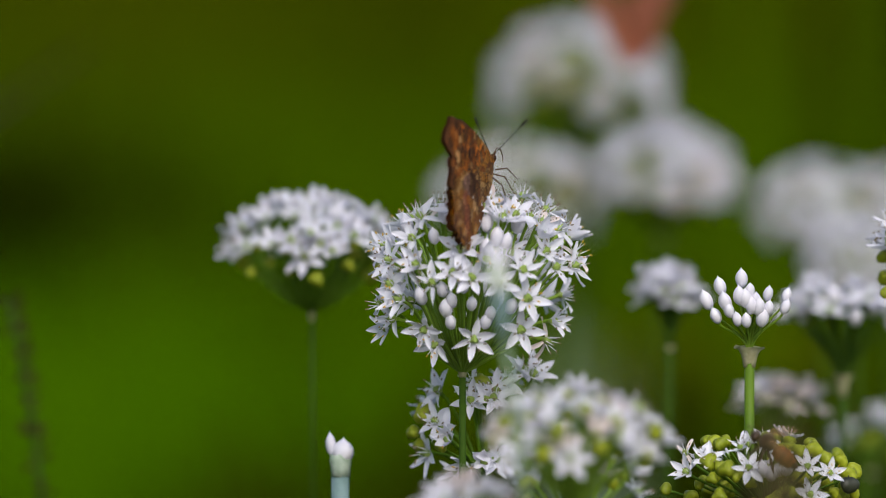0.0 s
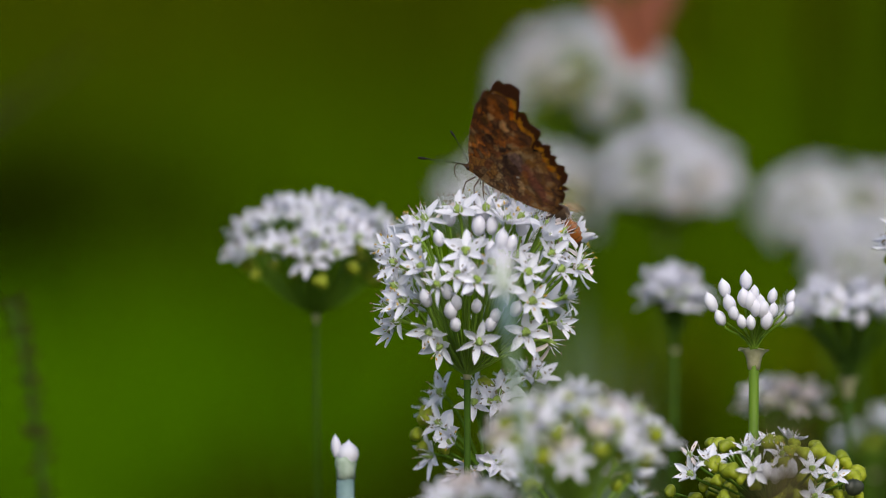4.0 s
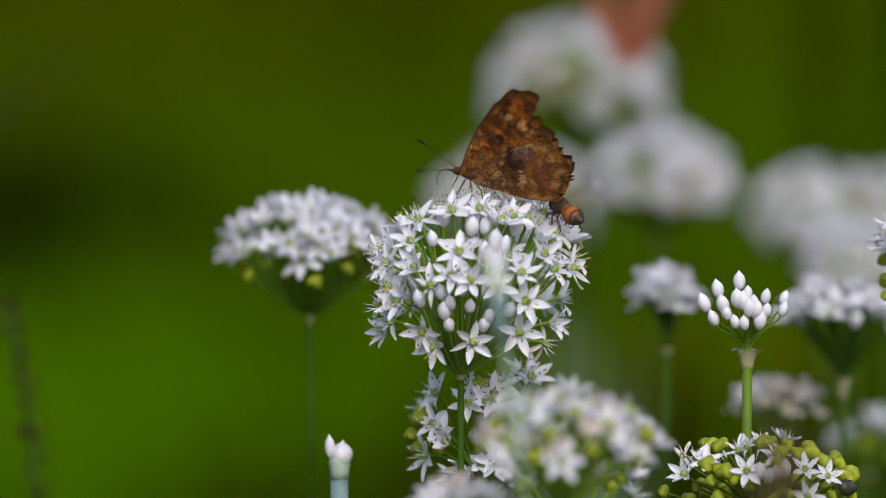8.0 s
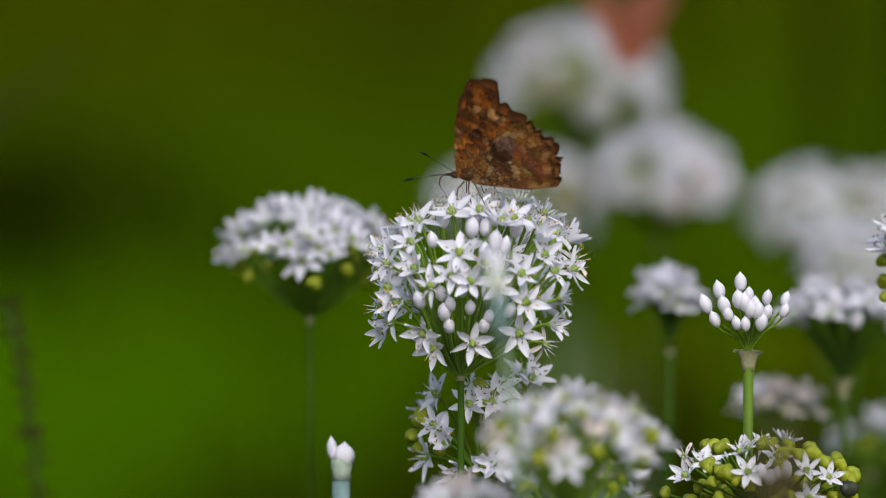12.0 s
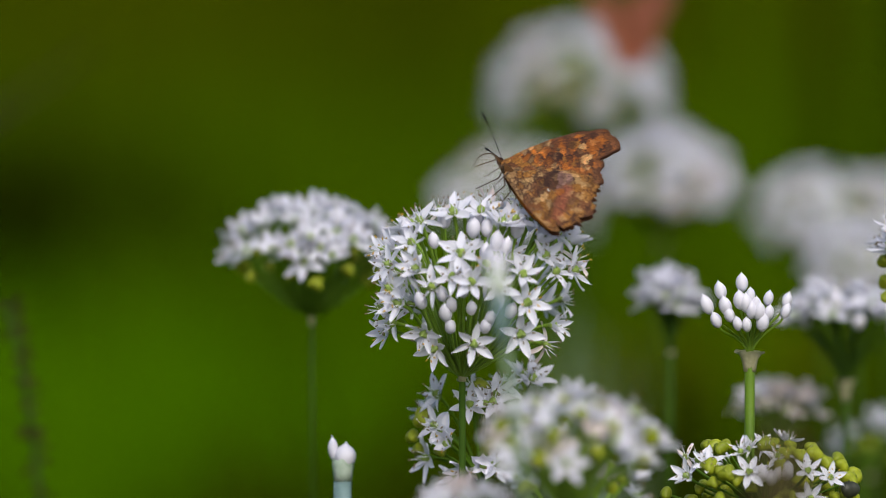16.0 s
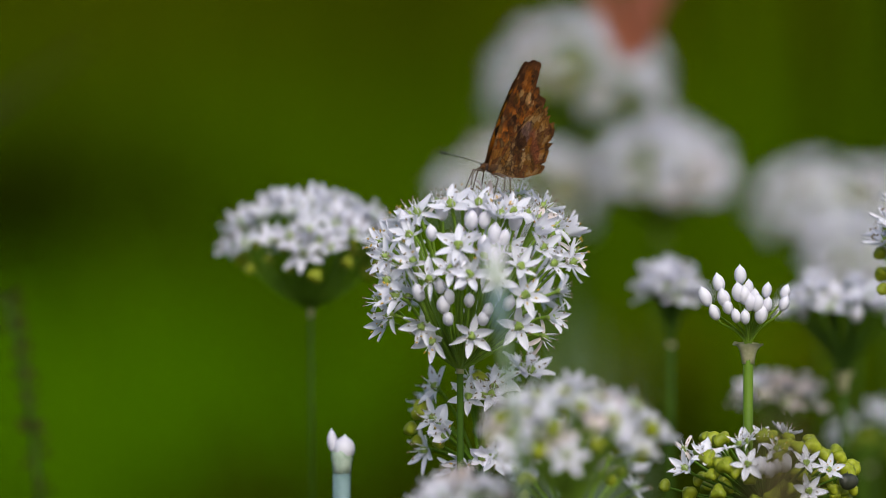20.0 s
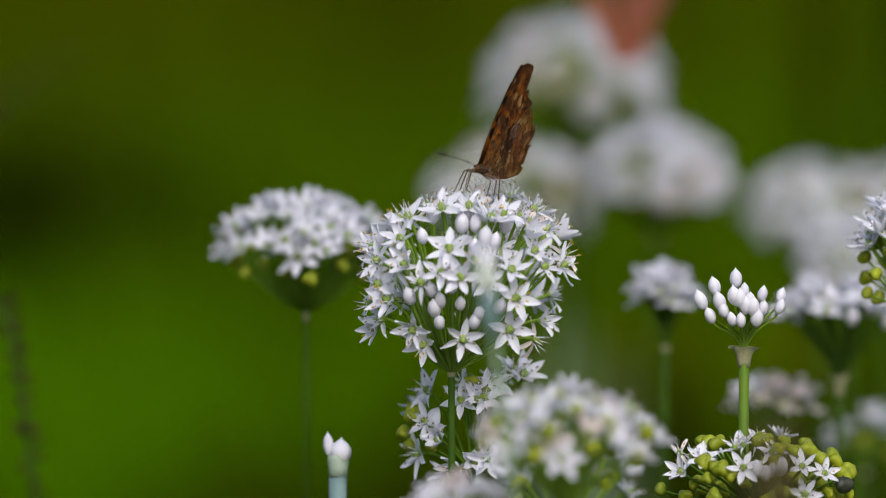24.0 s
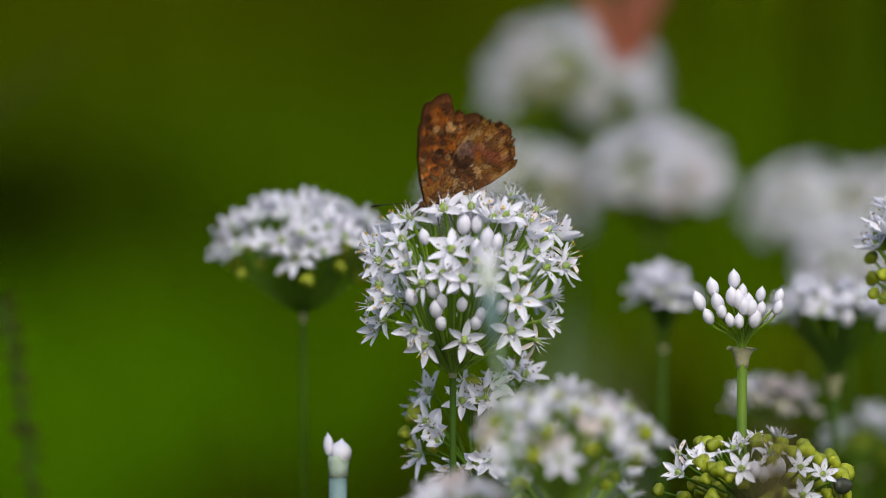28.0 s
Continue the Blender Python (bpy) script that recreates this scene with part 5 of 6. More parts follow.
def motions():
    for plant, table, gain in ((main_chive, SWAY_TALL, 1), (second_chive, SWAY_LOW, 1), (bud_chive, SWAY_BUDS, 1), (seed_chive, SWAY_BUDS, 1.1), (front_chive, SWAY_FRONT, 1), (low_chive, SWAY_FRONT, 0.8),
                               (left_chive, SWAY_LEFT, 1), (rear_chive, SWAY_REAR, 1), (right_chive, SWAY_RIGHT, 1), (tip_shoot, SWAY_TIP, 1), (mid_chive, SWAY_LOW, 0.6), (front_shoot, SWAY_TALL, 0.9), (edge_chive, SWAY_TALL, 2.4)):
        sway(plant, table, gain)
    guide(main_butterfly, [
        (0.0, (0.0117, -0.0146, 0.5204), (0.28, 0.59, 0.76), (-0.30, -0.65, 0.70)),
        (0.5, (0.0135, -0.0146, 0.5204), (0.28, 0.66, 0.70), (-0.29, -0.60, 0.75)),
        (1.0, (0.0153, -0.0146, 0.5204), (0.28, 0.73, 0.63), (-0.27, -0.55, 0.79)),
        (1.5, (0.0138, -0.0146, 0.5207), (0.23, 0.83, 0.51), (-0.28, -0.44, 0.85)),
        (2.0, (0.0129, -0.0146, 0.5210), (0.17, 0.91, 0.38), (-0.28, -0.32, 0.90)),
        (2.4, (0.0116, -0.0146, 0.5203), (-0.12, 0.79, 0.61), (-0.25, -0.55, 0.80)),
        (2.5, (0.0114, -0.0146, 0.5210), (-0.17, 0.78, 0.60), (-0.26, -0.55, 0.79)),
        (3.0, (0.0090, -0.0143, 0.5236), (-0.45, 0.60, 0.66), (-0.11, -0.77, 0.62)),
        (3.5, (0.0099, -0.0145, 0.5213), (-0.61, 0.63, 0.49), (-0.10, -0.60, 0.80)),
        (4.3, (0.0090, -0.0146, 0.5205), (-0.88, 0.38, 0.28), (0.05, -0.50, 0.86)),
        (5.5, (0.0089, -0.0146, 0.5207), (-0.90, 0.35, 0.25), (0.05, -0.49, 0.87)),
        (6.0, (0.0091, -0.0146, 0.5207), (-0.93, 0.27, 0.25), (0.08, -0.49, 0.87)),
        (6.5, (0.0091, -0.0146, 0.5207), (-0.95, 0.19, 0.24), (0.12, -0.50, 0.86)),
        (7.0, (0.0090, -0.0146, 0.5207), (-0.98, 0.15, 0.08), (0.00, -0.45, 0.89)),
        (7.5, (0.0089, -0.0146, 0.5205), (-0.99, 0.05, 0.08), (0.02, -0.46, 0.88)),
        (8.0, (0.0084, -0.0146, 0.5202), (-0.97, -0.10, 0.20), (0.22, -0.50, 0.84)),
        (8.5, (0.0083, -0.0146, 0.5204), (-0.97, -0.14, 0.19), (0.23, -0.51, 0.83)),
        (9.0, (0.0080, -0.0146, 0.5206), (-0.97, -0.17, 0.18), (0.24, -0.52, 0.82)),
        (9.2, (0.0071, -0.0146, 0.5203), (-0.99, -0.10, 0.10), (0.10, -0.50, 0.86)),
        (9.4, (0.0054, -0.0147, 0.5194), (-0.93, 0.21, -0.31), (-0.36, -0.30, 0.88)),
        (9.5, (0.0057, -0.0147, 0.5197), (-0.95, 0.22, -0.22), (-0.29, -0.34, 0.90)),
        (9.7, (0.0061, -0.0146, 0.5201), (-0.97, 0.25, -0.05), (-0.15, -0.40, 0.90)),
        (10.0, (0.0062, -0.0146, 0.5201), (-0.96, 0.27, -0.04), (-0.15, -0.40, 0.90)),
        (10.5, (0.0062, -0.0146, 0.5201), (-0.96, 0.29, -0.03), (-0.15, -0.41, 0.90)),
        (11.0, (0.0075, -0.0146, 0.5201), (-0.95, 0.32, -0.01), (-0.15, -0.41, 0.90)),
        (11.5, (0.0075, -0.0146, 0.5202), (-0.95, 0.32, -0.01), (-0.15, -0.41, 0.90)),
        (13.5, (0.0076, -0.0146, 0.5205), (-0.95, 0.32, -0.01), (-0.15, -0.41, 0.90)),
        (14.0, (0.0077, -0.0146, 0.5206), (-0.95, 0.32, -0.01), (-0.15, -0.41, 0.90)),
        (14.2, (0.0078, -0.0146, 0.5206), (-0.95, 0.32, -0.01), (-0.15, -0.41, 0.90)),
        (14.3, (0.0095, -0.0146, 0.5212), (-0.91, 0.35, 0.20), (0.22, 0.00, 0.98)),
        (14.5, (0.0142, -0.0145, 0.5218), (-0.80, 0.43, 0.41), (0.56, 0.30, 0.77)),
        (15.0, (0.0165, -0.0144, 0.5234), (-0.73, 0.29, 0.61), (0.65, 0.55, 0.52)),
        (15.5, (0.0158, -0.0143, 0.5212), (-0.72, 0.12, 0.68), (0.74, 0.28, 0.60)),
        (16.0, (0.0173, -0.0144, 0.5214), (-0.56, 0.58, 0.59), (0.78, 0.38, 0.50)),
        (16.5, (0.0170, -0.0145, 0.5209), (-0.54, 0.60, 0.59), (0.79, 0.40, 0.46)),
        (17.0, (0.0184, -0.0146, 0.5205), (-0.52, 0.62, 0.59), (0.80, 0.42, 0.42)),
        (17.5, (0.0176, -0.0146, 0.5205), (-0.52, 0.62, 0.59), (0.80, 0.42, 0.42)),
        (18.0, (0.0182, -0.0146, 0.5205), (-0.52, 0.62, 0.59), (0.80, 0.42, 0.42)),
        (18.5, (0.0180, -0.0145, 0.5214), (-0.54, 0.60, 0.59), (0.79, 0.40, 0.46)),
        (18.6, (0.0176, -0.0145, 0.5217), (-0.56, 0.58, 0.59), (0.78, 0.38, 0.50)),
        (18.9, (0.0108, -0.0146, 0.5203), (-0.86, -0.50, 0.04), (0.05, -0.31, 0.95)),
        (19.0, (0.0110, -0.0146, 0.5199), (-0.80, -0.57, -0.04), (-0.14, -0.20, 0.95)),
        (19.2, (0.0109, -0.0146, 0.5212), (-0.79, -0.61, 0.02), (0.10, -0.20, 0.97)),
        (19.5, (0.0119, -0.0145, 0.5214), (-0.65, -0.76, 0.01), (0.18, -0.17, 0.97)),
        (19.6, (0.0124, -0.0145, 0.5214), (-0.60, -0.80, 0.00), (0.20, -0.15, 0.97)),
        (20.0, (0.0133, -0.0146, 0.5206), (-0.54, -0.84, 0.00), (0.22, -0.15, 0.96)),
        (20.5, (0.0145, -0.0146, 0.5202), (-0.47, -0.88, 0.00), (0.28, -0.18, 0.94)),
        (21.0, (0.0155, -0.0146, 0.5198), (-0.44, -0.90, 0.00), (0.34, -0.20, 0.92)),
        (21.5, (0.0159, -0.0146, 0.5197), (-0.44, -0.90, 0.00), (0.34, -0.20, 0.92)),
        (23.5, (0.0125, -0.0145, 0.5207), (-0.42, -0.91, 0.00), (0.31, -0.14, 0.94)),
        (24.0, (0.0121, -0.0145, 0.5211), (-0.40, -0.92, 0.00), (0.30, -0.12, 0.95)),
        (24.5, (0.0114, -0.0146, 0.5211), (-0.37, -0.93, -0.00), (0.28, -0.11, 0.96)),
        (25.0, (0.0115, -0.0146, 0.5208), (-0.33, -0.94, -0.01), (0.25, -0.09, 0.96)),
        (25.5, (0.0104, -0.0146, 0.5207), (-0.39, -0.92, -0.02), (0.22, -0.10, 0.97)),
        (25.8, (0.0101, -0.0146, 0.5206), (-0.42, -0.91, -0.03), (0.20, -0.10, 0.97)),
        (26.0, (0.0088, -0.0146, 0.5194), (-0.57, -0.82, -0.08), (0.10, -0.12, 0.99)),
        (26.1, (0.0068, -0.0147, 0.5189), (-0.76, -0.60, -0.25), (-0.15, -0.21, 0.97)),
        (26.3, (0.0045, -0.0148, 0.5178), (-0.77, -0.44, -0.46), (-0.37, -0.27, 0.89)),
        (26.5, (0.0042, -0.0148, 0.5170), (-0.78, -0.30, -0.55), (-0.51, -0.20, 0.84)),
        (26.8, (0.0032, -0.0151, 0.5138), (-0.81, -0.30, -0.50), (-0.25, -0.56, 0.79)),
        (27.0, (0.0023, -0.0151, 0.5133), (-0.82, -0.31, -0.47), (-0.21, -0.61, 0.77)),
        (27.5, (0.0009, -0.0151, 0.5134), (-0.83, -0.33, -0.46), (-0.22, -0.56, 0.80)),
        (28.0, (0.0001, -0.0151, 0.5134), (-0.83, -0.35, -0.44), (-0.23, -0.52, 0.82))])
    fold_wings(main_butterfly, [(0, 89.6), (2.2, 89.6), (2.5, 78), (2.7, 72), (3.0, 71), (3.2, 62), (3.4, 70), (3.7, 75), (4.2, 89.6), (9.2, 89.6), (9.4, 80), (9.7, 89.6), (14.2, 89.6), (14.4, 80), (14.8, 89.6), (18.6, 89.6), (18.8, 70), (19.0, 89.6), (26.2, 89.6), (26.5, 76), (26.8, 89.6), (28, 89.6)])
    guide(chaser, [
        (0.0, (-0.1662, 0.0598, 0.6390), (0.96, 0.19, -0.19), (0.00, 0.00, 1.00)),
        (13.9, (-0.1053, 0.0578, 0.6095), (0.94, 0.19, -0.28), (0.00, 0.00, 1.00)),
        (14.1, (-0.0683, 0.0337, 0.5516), (0.92, 0.28, -0.28), (0.20, -0.69, 0.69)),
        (14.2, (-0.0441, 0.0233, 0.5460), (0.81, 0.30, -0.51), (0.30, -0.81, 0.51)),
        (14.3, (-0.0184, 0.0030, 0.5432), (0.85, 0.00, -0.53), (0.21, -0.21, 0.95)),
        (14.4, (-0.0089, -0.0188, 0.5176), (0.51, 0.00, 0.86), (-0.84, -0.20, 0.50)),
        (14.5, (0.0055, -0.0134, 0.5195), (0.47, 0.13, 0.87), (-0.28, -0.91, 0.30)),
        (14.7, (0.0046, -0.0134, 0.5205), (0.50, 0.12, 0.85), (-0.50, -0.75, 0.43)),
        (14.8, (-0.0294, 0.0197, 0.4948), (-0.60, 0.36, 0.72), (0.00, -0.80, 0.60)),
        (14.9, (-0.0293, 0.0207, 0.5091), (-0.40, 0.20, 0.90), (0.49, -0.39, 0.78)),
        (15.0, (-0.0120, 0.0018, 0.5284), (0.10, 0.45, 0.88), (-0.83, -0.48, 0.34)),
        (15.1, (-0.0230, 0.0355, 0.5781), (0.21, 0.31, 0.93), (0.00, -0.71, 0.71)),
        (15.4, (0.0022, 0.1122, 0.6708), (0.56, 0.45, 0.70), (0.00, 0.00, 1.00)),
        (28.0, (0.0201, 0.1143, 0.7013), (0.78, 0.01, 0.62), (0.00, 0.00, 1.00))])
    fold_wings(chaser, [(0, 40), (14.0, 40), (14.1, 25), (14.2, 20), (14.3, 60), (14.4, 70), (14.5, 74), (14.6, 75), (14.7, 75), (14.8, 20), (14.9, 60), (15.0, 78), (15.1, 55), (28, 60)])
    guide(rival, [
        (0.0, (-0.1026, 0.0108, 0.6543), (0.98, 0.10, -0.20), (0.00, 0.00, 1.00)),
        (14.3, (-0.0858, 0.0072, 0.6030), (0.85, 0.09, -0.51), (0.00, 0.00, 1.00)),
        (14.5, (-0.0544, -0.0160, 0.5576), (0.56, 0.31, 0.77), (-0.63, -0.58, 0.52)),
        (14.6, (-0.0572, -0.0182, 0.5257), (0.91, 0.23, -0.34), (0.21, -0.83, 0.52)),
        (14.7, (-0.0306, -0.0084, 0.5229), (0.76, 0.00, 0.65), (-0.64, -0.21, 0.74)),
        (14.8, (-0.0081, 0.0024, 0.5343), (0.78, 0.39, 0.49), (0.00, -0.20, 0.98)),
        (14.9, (0.0204, 0.0345, 0.5629), (0.78, 0.39, 0.49), (0.00, -0.71, 0.71)),
        (15.0, (0.0376, 0.0465, 0.5914), (-0.14, -0.97, 0.22), (0.00, 0.00, 1.00)),
        (20.0, (-0.0096, -0.4880, 0.6889), (-0.24, -0.95, -0.20), (0.00, 0.00, 1.00)),
        (21.2, (-0.0441, -1.0038, 0.4812), (0.51, 0.30, 0.81), (0.00, 0.00, 1.00)),
        (21.5, (-0.0173, -0.9485, 0.5541), (0.67, 0.33, 0.67), (-0.54, -0.65, 0.54)),
        (21.8, (0.0197, -0.8939, 0.6190), (0.62, 0.31, 0.72), (0.00, 0.00, 1.00)),
        (23.0, (0.0796, -0.5853, 0.7313), (0.36, 0.86, 0.37), (0.00, 0.00, 1.00)),
        (28.0, (0.0848, -0.4831, 0.7594), (0.00, 0.97, 0.26), (0.00, 0.00, 1.00))])
    fold_wings(rival, [(0, 40), (14.4, 40), (14.5, 20), (14.6, 45), (14.7, 70), (14.8, 20), (14.9, 30), (15.0, 60), (21.5, 40), (28, 40)])
    guide(passer, [
        (0.0, (0.1818, 0.2010, 0.5077), (-0.98, 0.20, 0.00), (0.00, 0.00, 1.00)),
        (4.8, (0.1664, 0.2216, 0.5154), (-0.98, 0.20, 0.00), (0.00, 0.00, 1.00)),
        (5.5, (0.1248, 0.2232, 0.5384), (-0.57, 0.46, 0.68), (0.00, 0.00, 1.00)),
        (5.9, (0.1430, 0.2228, 0.5319), (0.57, 0.46, 0.68), (0.00, 0.00, 1.00)),
        (6.6, (0.1674, 0.2252, 0.5667), (-0.94, 0.00, 0.34), (0.00, 0.00, 1.00)),
        (8.8, (0.0528, 0.2285, 0.6139), (0.80, 0.00, -0.60), (0.00, 0.00, 1.00)),
        (9.1, (0.0942, 0.2043, 0.5551), (0.84, 0.11, -0.53), (0.00, 0.00, 1.00)),
        (9.2, (0.1209, 0.2038, 0.5478), (0.65, 0.11, -0.75), (0.00, 0.00, 1.00)),
        (9.4, (0.0948, 0.2009, 0.5061), (-0.99, 0.11, -0.11), (0.00, 0.00, 1.00)),
        (9.5, (0.0702, 0.2534, 0.5406), (-0.50, 0.10, 0.86), (0.00, 0.00, 1.00)),
        (9.7, (0.0512, 0.3076, 0.5977), (-0.69, 0.26, 0.68), (0.00, 0.00, 1.00)),
        (10.5, (0.0031, 0.3152, 0.7062), (-0.60, 0.00, 0.80), (0.00, 0.00, 1.00)),
        (28.0, (0.0049, 0.3186, 0.7560), (0.00, 0.01, 1.00), (0.00, 0.00, 1.00))])
    fold_wings(passer, flutter(9.0, 9.8, 50))
    guide(far_opener, [(t, drawn_in(p), ahead, up) for t, p, ahead, up in (
        (0.0, (-0.0327, 0.4093, 0.6188), (0.92, 0.09, -0.37), (0.00, 0.00, 1.00)),
        (1.0, (0.0064, 0.4063, 0.5765), (0.89, 0.09, -0.45), (0.00, 0.00, 1.00)),
        (1.3, (0.0204, 0.4847, 0.5464), (0.77, 0.38, 0.51), (-0.20, -0.59, 0.78)),
        (2.0, (0.0222, 0.4845, 0.5436), (0.77, 0.38, 0.51), (-0.20, -0.59, 0.78)),
        (2.5, (0.0360, 0.4848, 0.5475), (0.77, 0.38, 0.51), (-0.20, -0.59, 0.78)),
        (3.5, (0.0405, 0.4849, 0.5498), (0.77, 0.38, 0.51), (-0.20, -0.59, 0.78)),
        (4.1, (-0.0053, 0.4064, 0.5772), (-0.89, 0.09, 0.45), (0.00, 0.00, 1.00)),
        (5.5, (-0.0682, 0.4130, 0.6724), (-0.77, 0.00, 0.64), (0.00, 0.00, 1.00)),
        (28.0, (-0.0655, 0.4155, 0.7071), (0.00, 0.01, 1.00), (0.00, 0.00, 1.00)))])
    fold_wings(far_opener, [(0, 60), (1.2, 60), (1.5, 35), (2.5, 30), (3.4, 40), (4, 70), (28, 70)])
    walk(far_sitter, [(0, stance(drawn_in((0.0575, 0.5042, 0.5420)), (-0.15, 0.45, 0.85), (0.1, -0.85, 0.45))), (28, stance(drawn_in((0.0575, 0.5042, 0.5420)), (-0.15, 0.45, 0.85), (0.1, -0.85, 0.45)))])
    guide(bee_a, [
        (0.0, (0.0842, -0.0435, 0.4516), (-0.86, 0.05, 0.51), (0.30, -0.51, 0.81)),
        (0.3, (0.0841, -0.0434, 0.4521), (-0.86, 0.05, 0.51), (0.30, -0.51, 0.81)),
        (0.4, (0.0935, -0.0228, 0.4603), (-0.93, 0.21, 0.31), (0.00, 0.00, 1.00)),
        (0.5, (0.1046, -0.0120, 0.4714), (-0.93, 0.21, 0.31), (0.00, 0.00, 1.00)),
        (0.6, (0.1093, -0.0012, 0.4825), (-0.93, 0.21, 0.31), (0.00, 0.00, 1.00)),
        (0.8, (0.0977, -0.0112, 0.4825), (-0.95, 0.21, 0.21), (0.00, 0.00, 1.00)),
        (1.0, (0.0880, -0.0103, 0.4964), (-1.00, 0.10, 0.00), (0.00, 0.00, 1.00)),
        (1.2, (0.0602, -0.0086, 0.5210), (-0.97, 0.22, 0.11), (0.00, 0.00, 1.00)),
        (1.4, (0.0250, -0.0042, 0.5114), (-0.97, 0.22, 0.11), (0.00, 0.00, 1.00)),
        (1.6, (0.0306, 0.0005, 0.5066), (-0.65, 0.54, 0.54), (0.00, 0.00, 1.00)),
        (2.0, (0.0318, -0.0045, 0.5064), (-0.55, 0.75, 0.36), (0.00, -0.30, 0.95)),
        (2.5, (0.0293, -0.0034, 0.5085), (-0.54, -0.38, 0.75), (0.41, -0.41, 0.82)),
        (3.0, (0.0294, -0.0034, 0.5091), (-0.54, -0.38, 0.75), (0.41, -0.41, 0.82)),
        (3.5, (0.0299, -0.0034, 0.5090), (-0.54, -0.38, 0.75), (0.41, -0.41, 0.82)),
        (5.5, (0.0301, -0.0094, 0.5103), (-0.50, 0.85, 0.12), (0.05, -0.12, 0.99)),
        (6.5, (0.0309, -0.0093, 0.5111), (-0.50, 0.85, 0.12), (0.05, -0.12, 0.99)),
        (7.5, (0.0319, -0.0093, 0.5112), (-0.50, 0.85, 0.12), (0.05, -0.12, 0.99)),
        (8.0, (0.0320, -0.0093, 0.5115), (-0.50, 0.85, 0.12), (0.05, -0.12, 0.99)),
        (8.5, (0.0316, -0.0093, 0.5108), (-0.50, 0.85, 0.12), (0.05, -0.12, 0.99)),
        (9.0, (0.0277, -0.0053, 0.5099), (-0.93, 0.19, 0.31), (0.21, -0.52, 0.83)),
        (9.3, (0.0153, 0.0202, 0.5015), (-0.99, 0.10, -0.10), (0.00, 0.00, 1.00)),
        (9.6, (-0.0022, 0.0005, 0.5067), (-1.00, 0.00, 0.00), (0.00, 0.00, 1.00)),
        (9.8, (-0.0346, 0.0001, 0.5019), (-0.98, 0.00, 0.20), (0.00, 0.00, 1.00)),
        (9.9, (-0.0583, -0.0096, 0.5062), (-0.98, 0.00, 0.20), (0.00, 0.00, 1.00)),
        (10.0, (-0.0875, -0.0095, 0.5080), (-1.00, 0.05, 0.08), (0.00, 0.00, 1.00)),
        (10.2, (-0.1222, -0.0106, 0.4919), (-1.00, 0.00, 0.00), (0.00, 0.00, 1.00)),
        (11.0, (-0.1925, -0.0017, 0.4762), (-1.00, 0.00, 0.00), (0.00, 0.00, 1.00)),
        (20.0, (-0.1621, 0.0045, 0.5638), (1.00, 0.00, 0.00), (0.00, 0.00, 1.00)),
        (24.0, (-0.0486, 0.0066, 0.5946), (0.93, 0.00, -0.37), (0.00, 0.00, 1.00)),
        (24.3, (-0.0076, -0.0089, 0.5161), (0.87, 0.22, -0.44), (0.00, 0.00, 1.00)),
        (24.6, (-0.0162, -0.0158, 0.5038), (0.93, 0.21, 0.31), (0.00, 0.00, 1.00)),
        (25.0, (-0.0155, -0.0156, 0.5068), (0.90, 0.10, 0.43), (0.00, 0.00, 1.00)),
        (25.3, (-0.0180, -0.0159, 0.5027), (0.85, 0.42, 0.32), (0.00, 0.00, 1.00)),
        (25.4, (-0.0217, -0.0094, 0.5087), (0.93, 0.21, 0.31), (0.00, 0.00, 1.00)),
        (25.5, (-0.0178, -0.0093, 0.5097), (0.87, 0.22, 0.44), (0.00, 0.00, 1.00)),
        (25.6, (-0.0212, -0.0087, 0.5188), (0.97, 0.10, 0.20), (0.00, 0.00, 1.00)),
        (25.7, (-0.0212, -0.0080, 0.5290), (0.77, -0.55, 0.33), (0.00, 0.00, 1.00)),
        (25.8, (-0.0475, -0.0092, 0.5124), (-0.95, -0.21, 0.21), (0.00, 0.00, 1.00)),
        (25.9, (-0.0684, -0.0107, 0.4899), (-0.64, -0.74, 0.21), (0.00, 0.00, 1.00)),
        (26.0, (-0.1030, -0.0113, 0.4822), (-0.42, -0.89, 0.16), (0.00, 0.00, 1.00)),
        (26.1, (-0.1348, -0.0221, 0.4706), (-0.98, -0.22, 0.00), (0.00, 0.00, 1.00)),
        (28.0, (-0.2203, -0.0049, 0.4305), (-1.00, 0.00, 0.00), (0.00, 0.00, 1.00))])
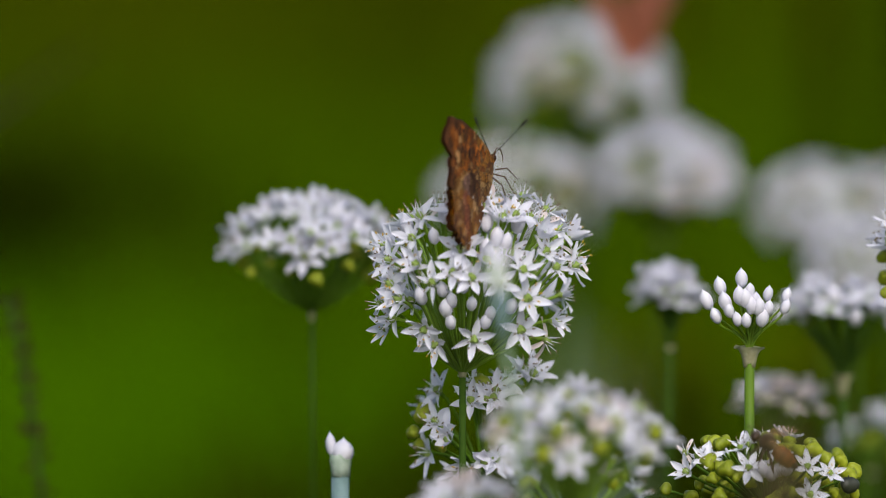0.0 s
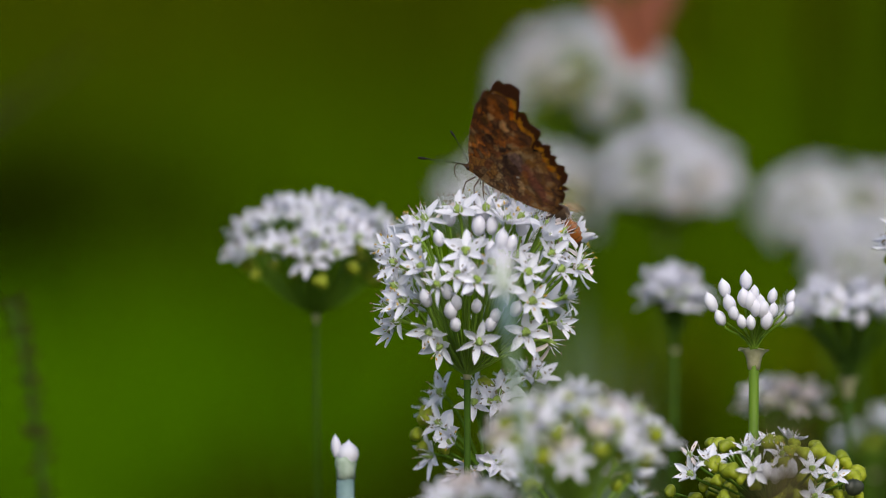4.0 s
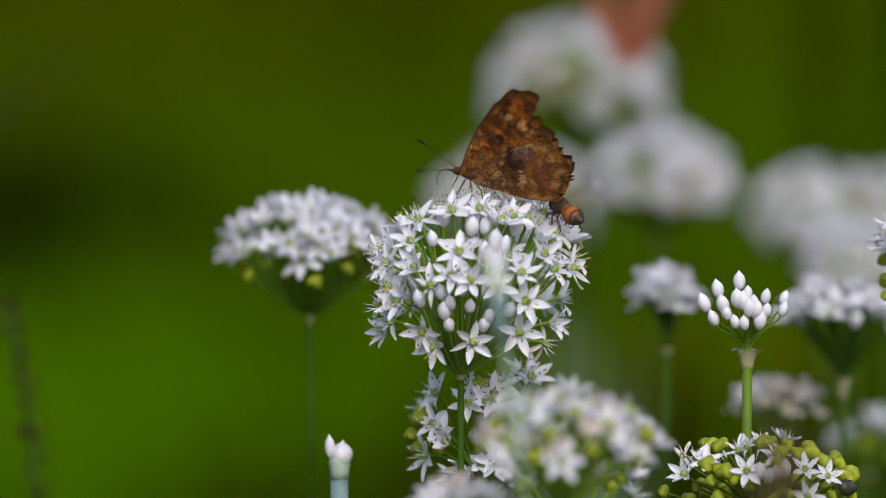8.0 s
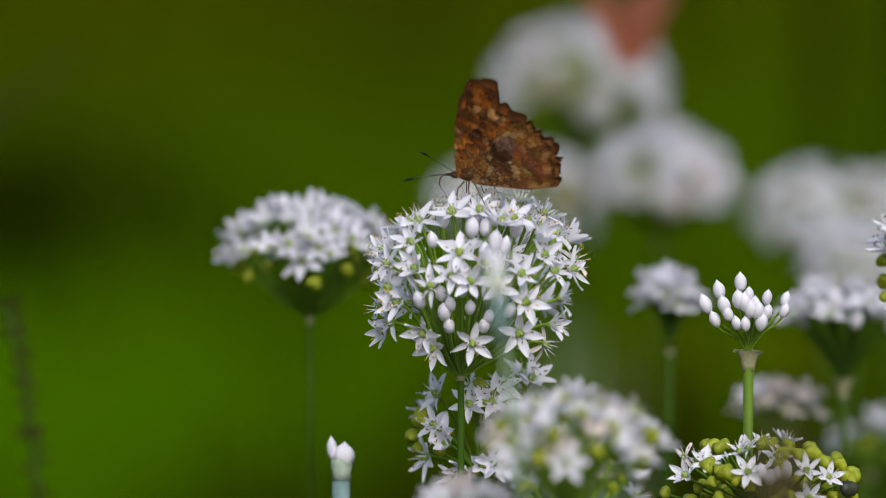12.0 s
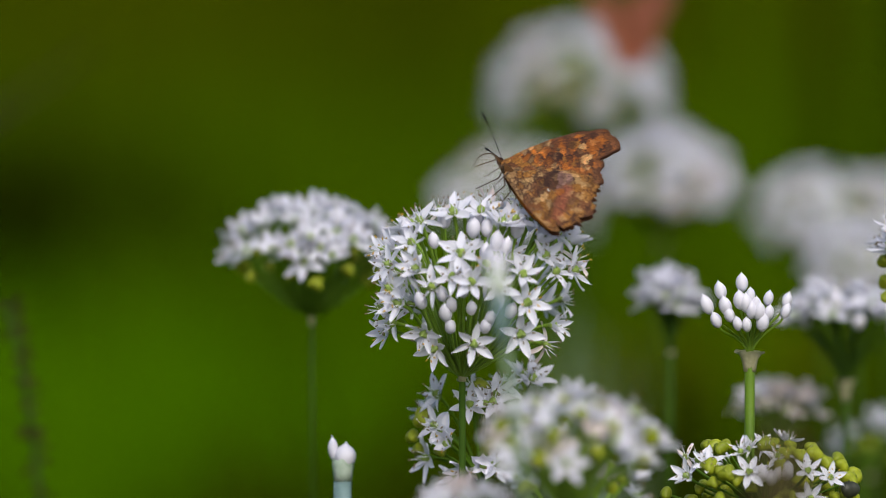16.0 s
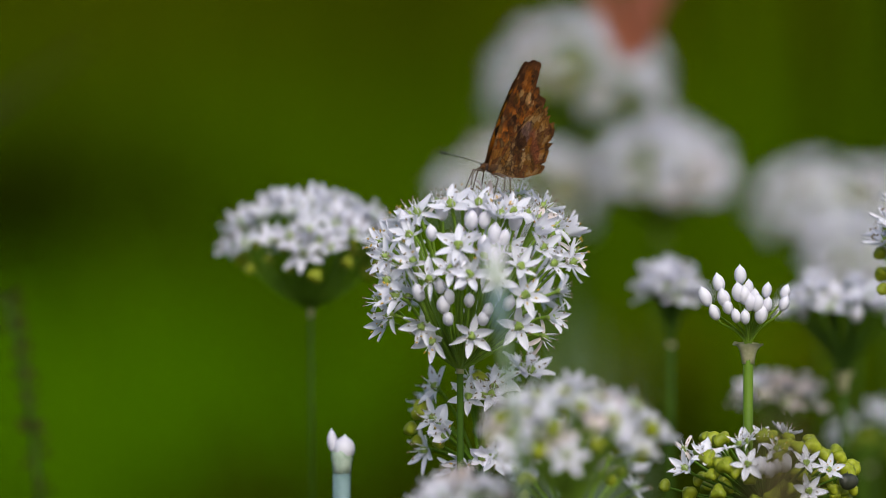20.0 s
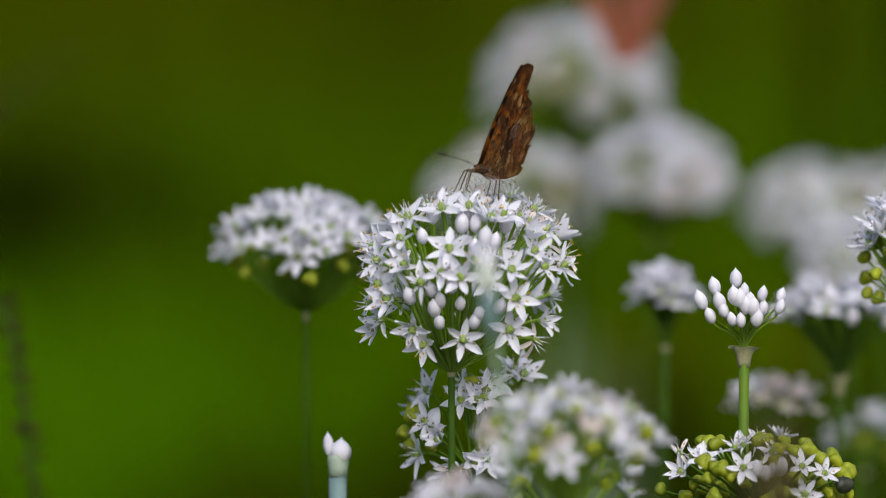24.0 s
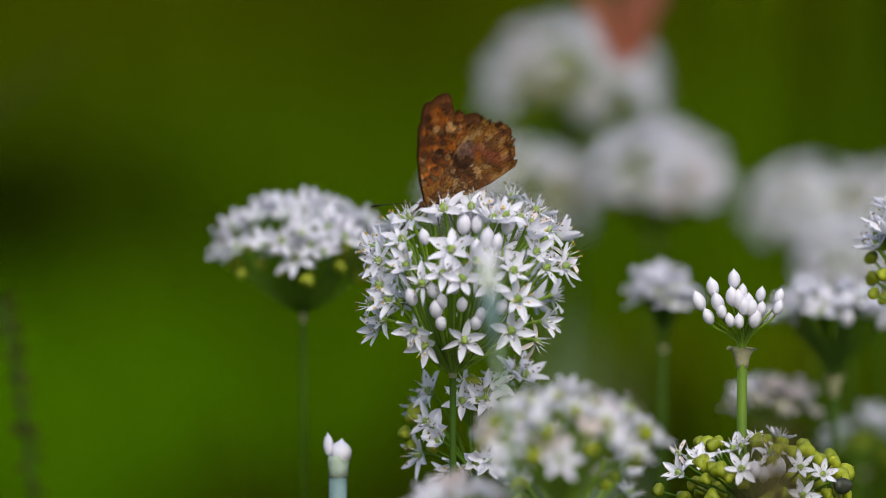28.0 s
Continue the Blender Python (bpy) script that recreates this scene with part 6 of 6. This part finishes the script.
    guide(bee_b, [
        (0.0, (0.1843, 0.0250, 0.4273), (-1.00, 0.00, 0.00), (0.00, 0.00, 1.00)),
        (5.0, (0.1378, 0.0161, 0.4440), (-0.98, 0.00, 0.20), (0.00, 0.00, 1.00)),
        (5.5, (0.0850, -0.0137, 0.4768), (-0.15, 0.36, 0.92), (-0.21, -0.83, 0.52)),
        (5.6, (0.0892, -0.0142, 0.4693), (-0.25, 0.31, 0.92), (-0.21, -0.83, 0.52)),
        (5.7, (0.0842, -0.0138, 0.4750), (-0.74, 0.21, 0.64), (-0.20, -0.69, 0.69)),
        (5.8, (0.0718, -0.0115, 0.4796), (-0.36, 0.31, 0.88), (-0.21, -0.83, 0.52)),
        (5.9, (0.0625, -0.0018, 0.4740), (-0.21, 0.31, 0.93), (-0.21, -0.83, 0.52)),
        (6.0, (0.0584, -0.0024, 0.4659), (-0.88, 0.10, 0.47), (0.21, -0.52, 0.83)),
        (6.1, (0.0452, 0.0264, 0.4477), (-0.91, 0.23, -0.34), (0.00, 0.00, 1.00)),
        (6.6, (0.0331, 0.0229, 0.3981), (-0.62, 0.25, -0.74), (0.00, 0.00, 1.00)),
        (13.0, (-0.1623, -0.0079, 0.3868), (1.00, 0.00, 0.00), (0.00, 0.00, 1.00)),
        (21.2, (-0.1501, 0.0004, 0.5058), (1.00, 0.10, 0.00), (0.00, 0.00, 1.00)),
        (21.4, (-0.1104, 0.0003, 0.5040), (0.99, 0.10, 0.10), (0.00, 0.00, 1.00)),
        (21.5, (-0.0930, 0.0002, 0.5022), (0.98, 0.10, 0.20), (0.00, 0.00, 1.00)),
        (21.8, (-0.0263, -0.0526, 0.4640), (0.98, 0.10, -0.20), (0.00, 0.00, 1.00)),
        (22.4, (0.0473, -0.0577, 0.3912), (1.00, 0.00, 0.00), (0.00, 0.00, 1.00)),
        (23.3, (0.1401, 0.0171, 0.4584), (-0.99, 0.10, 0.10), (0.00, 0.00, 1.00)),
        (23.5, (0.1221, 0.0174, 0.4614), (-0.99, 0.10, 0.10), (0.00, 0.00, 1.00)),
        (23.6, (0.0881, 0.0182, 0.4732), (-0.98, 0.10, 0.20), (0.00, 0.00, 1.00)),
        (23.7, (0.0344, 0.0301, 0.4999), (-0.95, 0.10, 0.29), (0.00, 0.00, 1.00)),
        (23.8, (-0.0069, 0.0312, 0.5157), (-0.99, 0.10, 0.10), (0.00, 0.00, 1.00)),
        (23.9, (-0.0920, 0.0314, 0.5187), (-0.99, 0.10, 0.05), (0.00, 0.00, 1.00)),
        (24.0, (-0.1479, 0.0313, 0.5181), (-1.00, 0.10, 0.00), (0.00, 0.00, 1.00)),
        (28.0, (-0.2503, 0.0014, 0.5202), (-1.00, 0.00, 0.00), (0.00, 0.00, 1.00))])


motions()
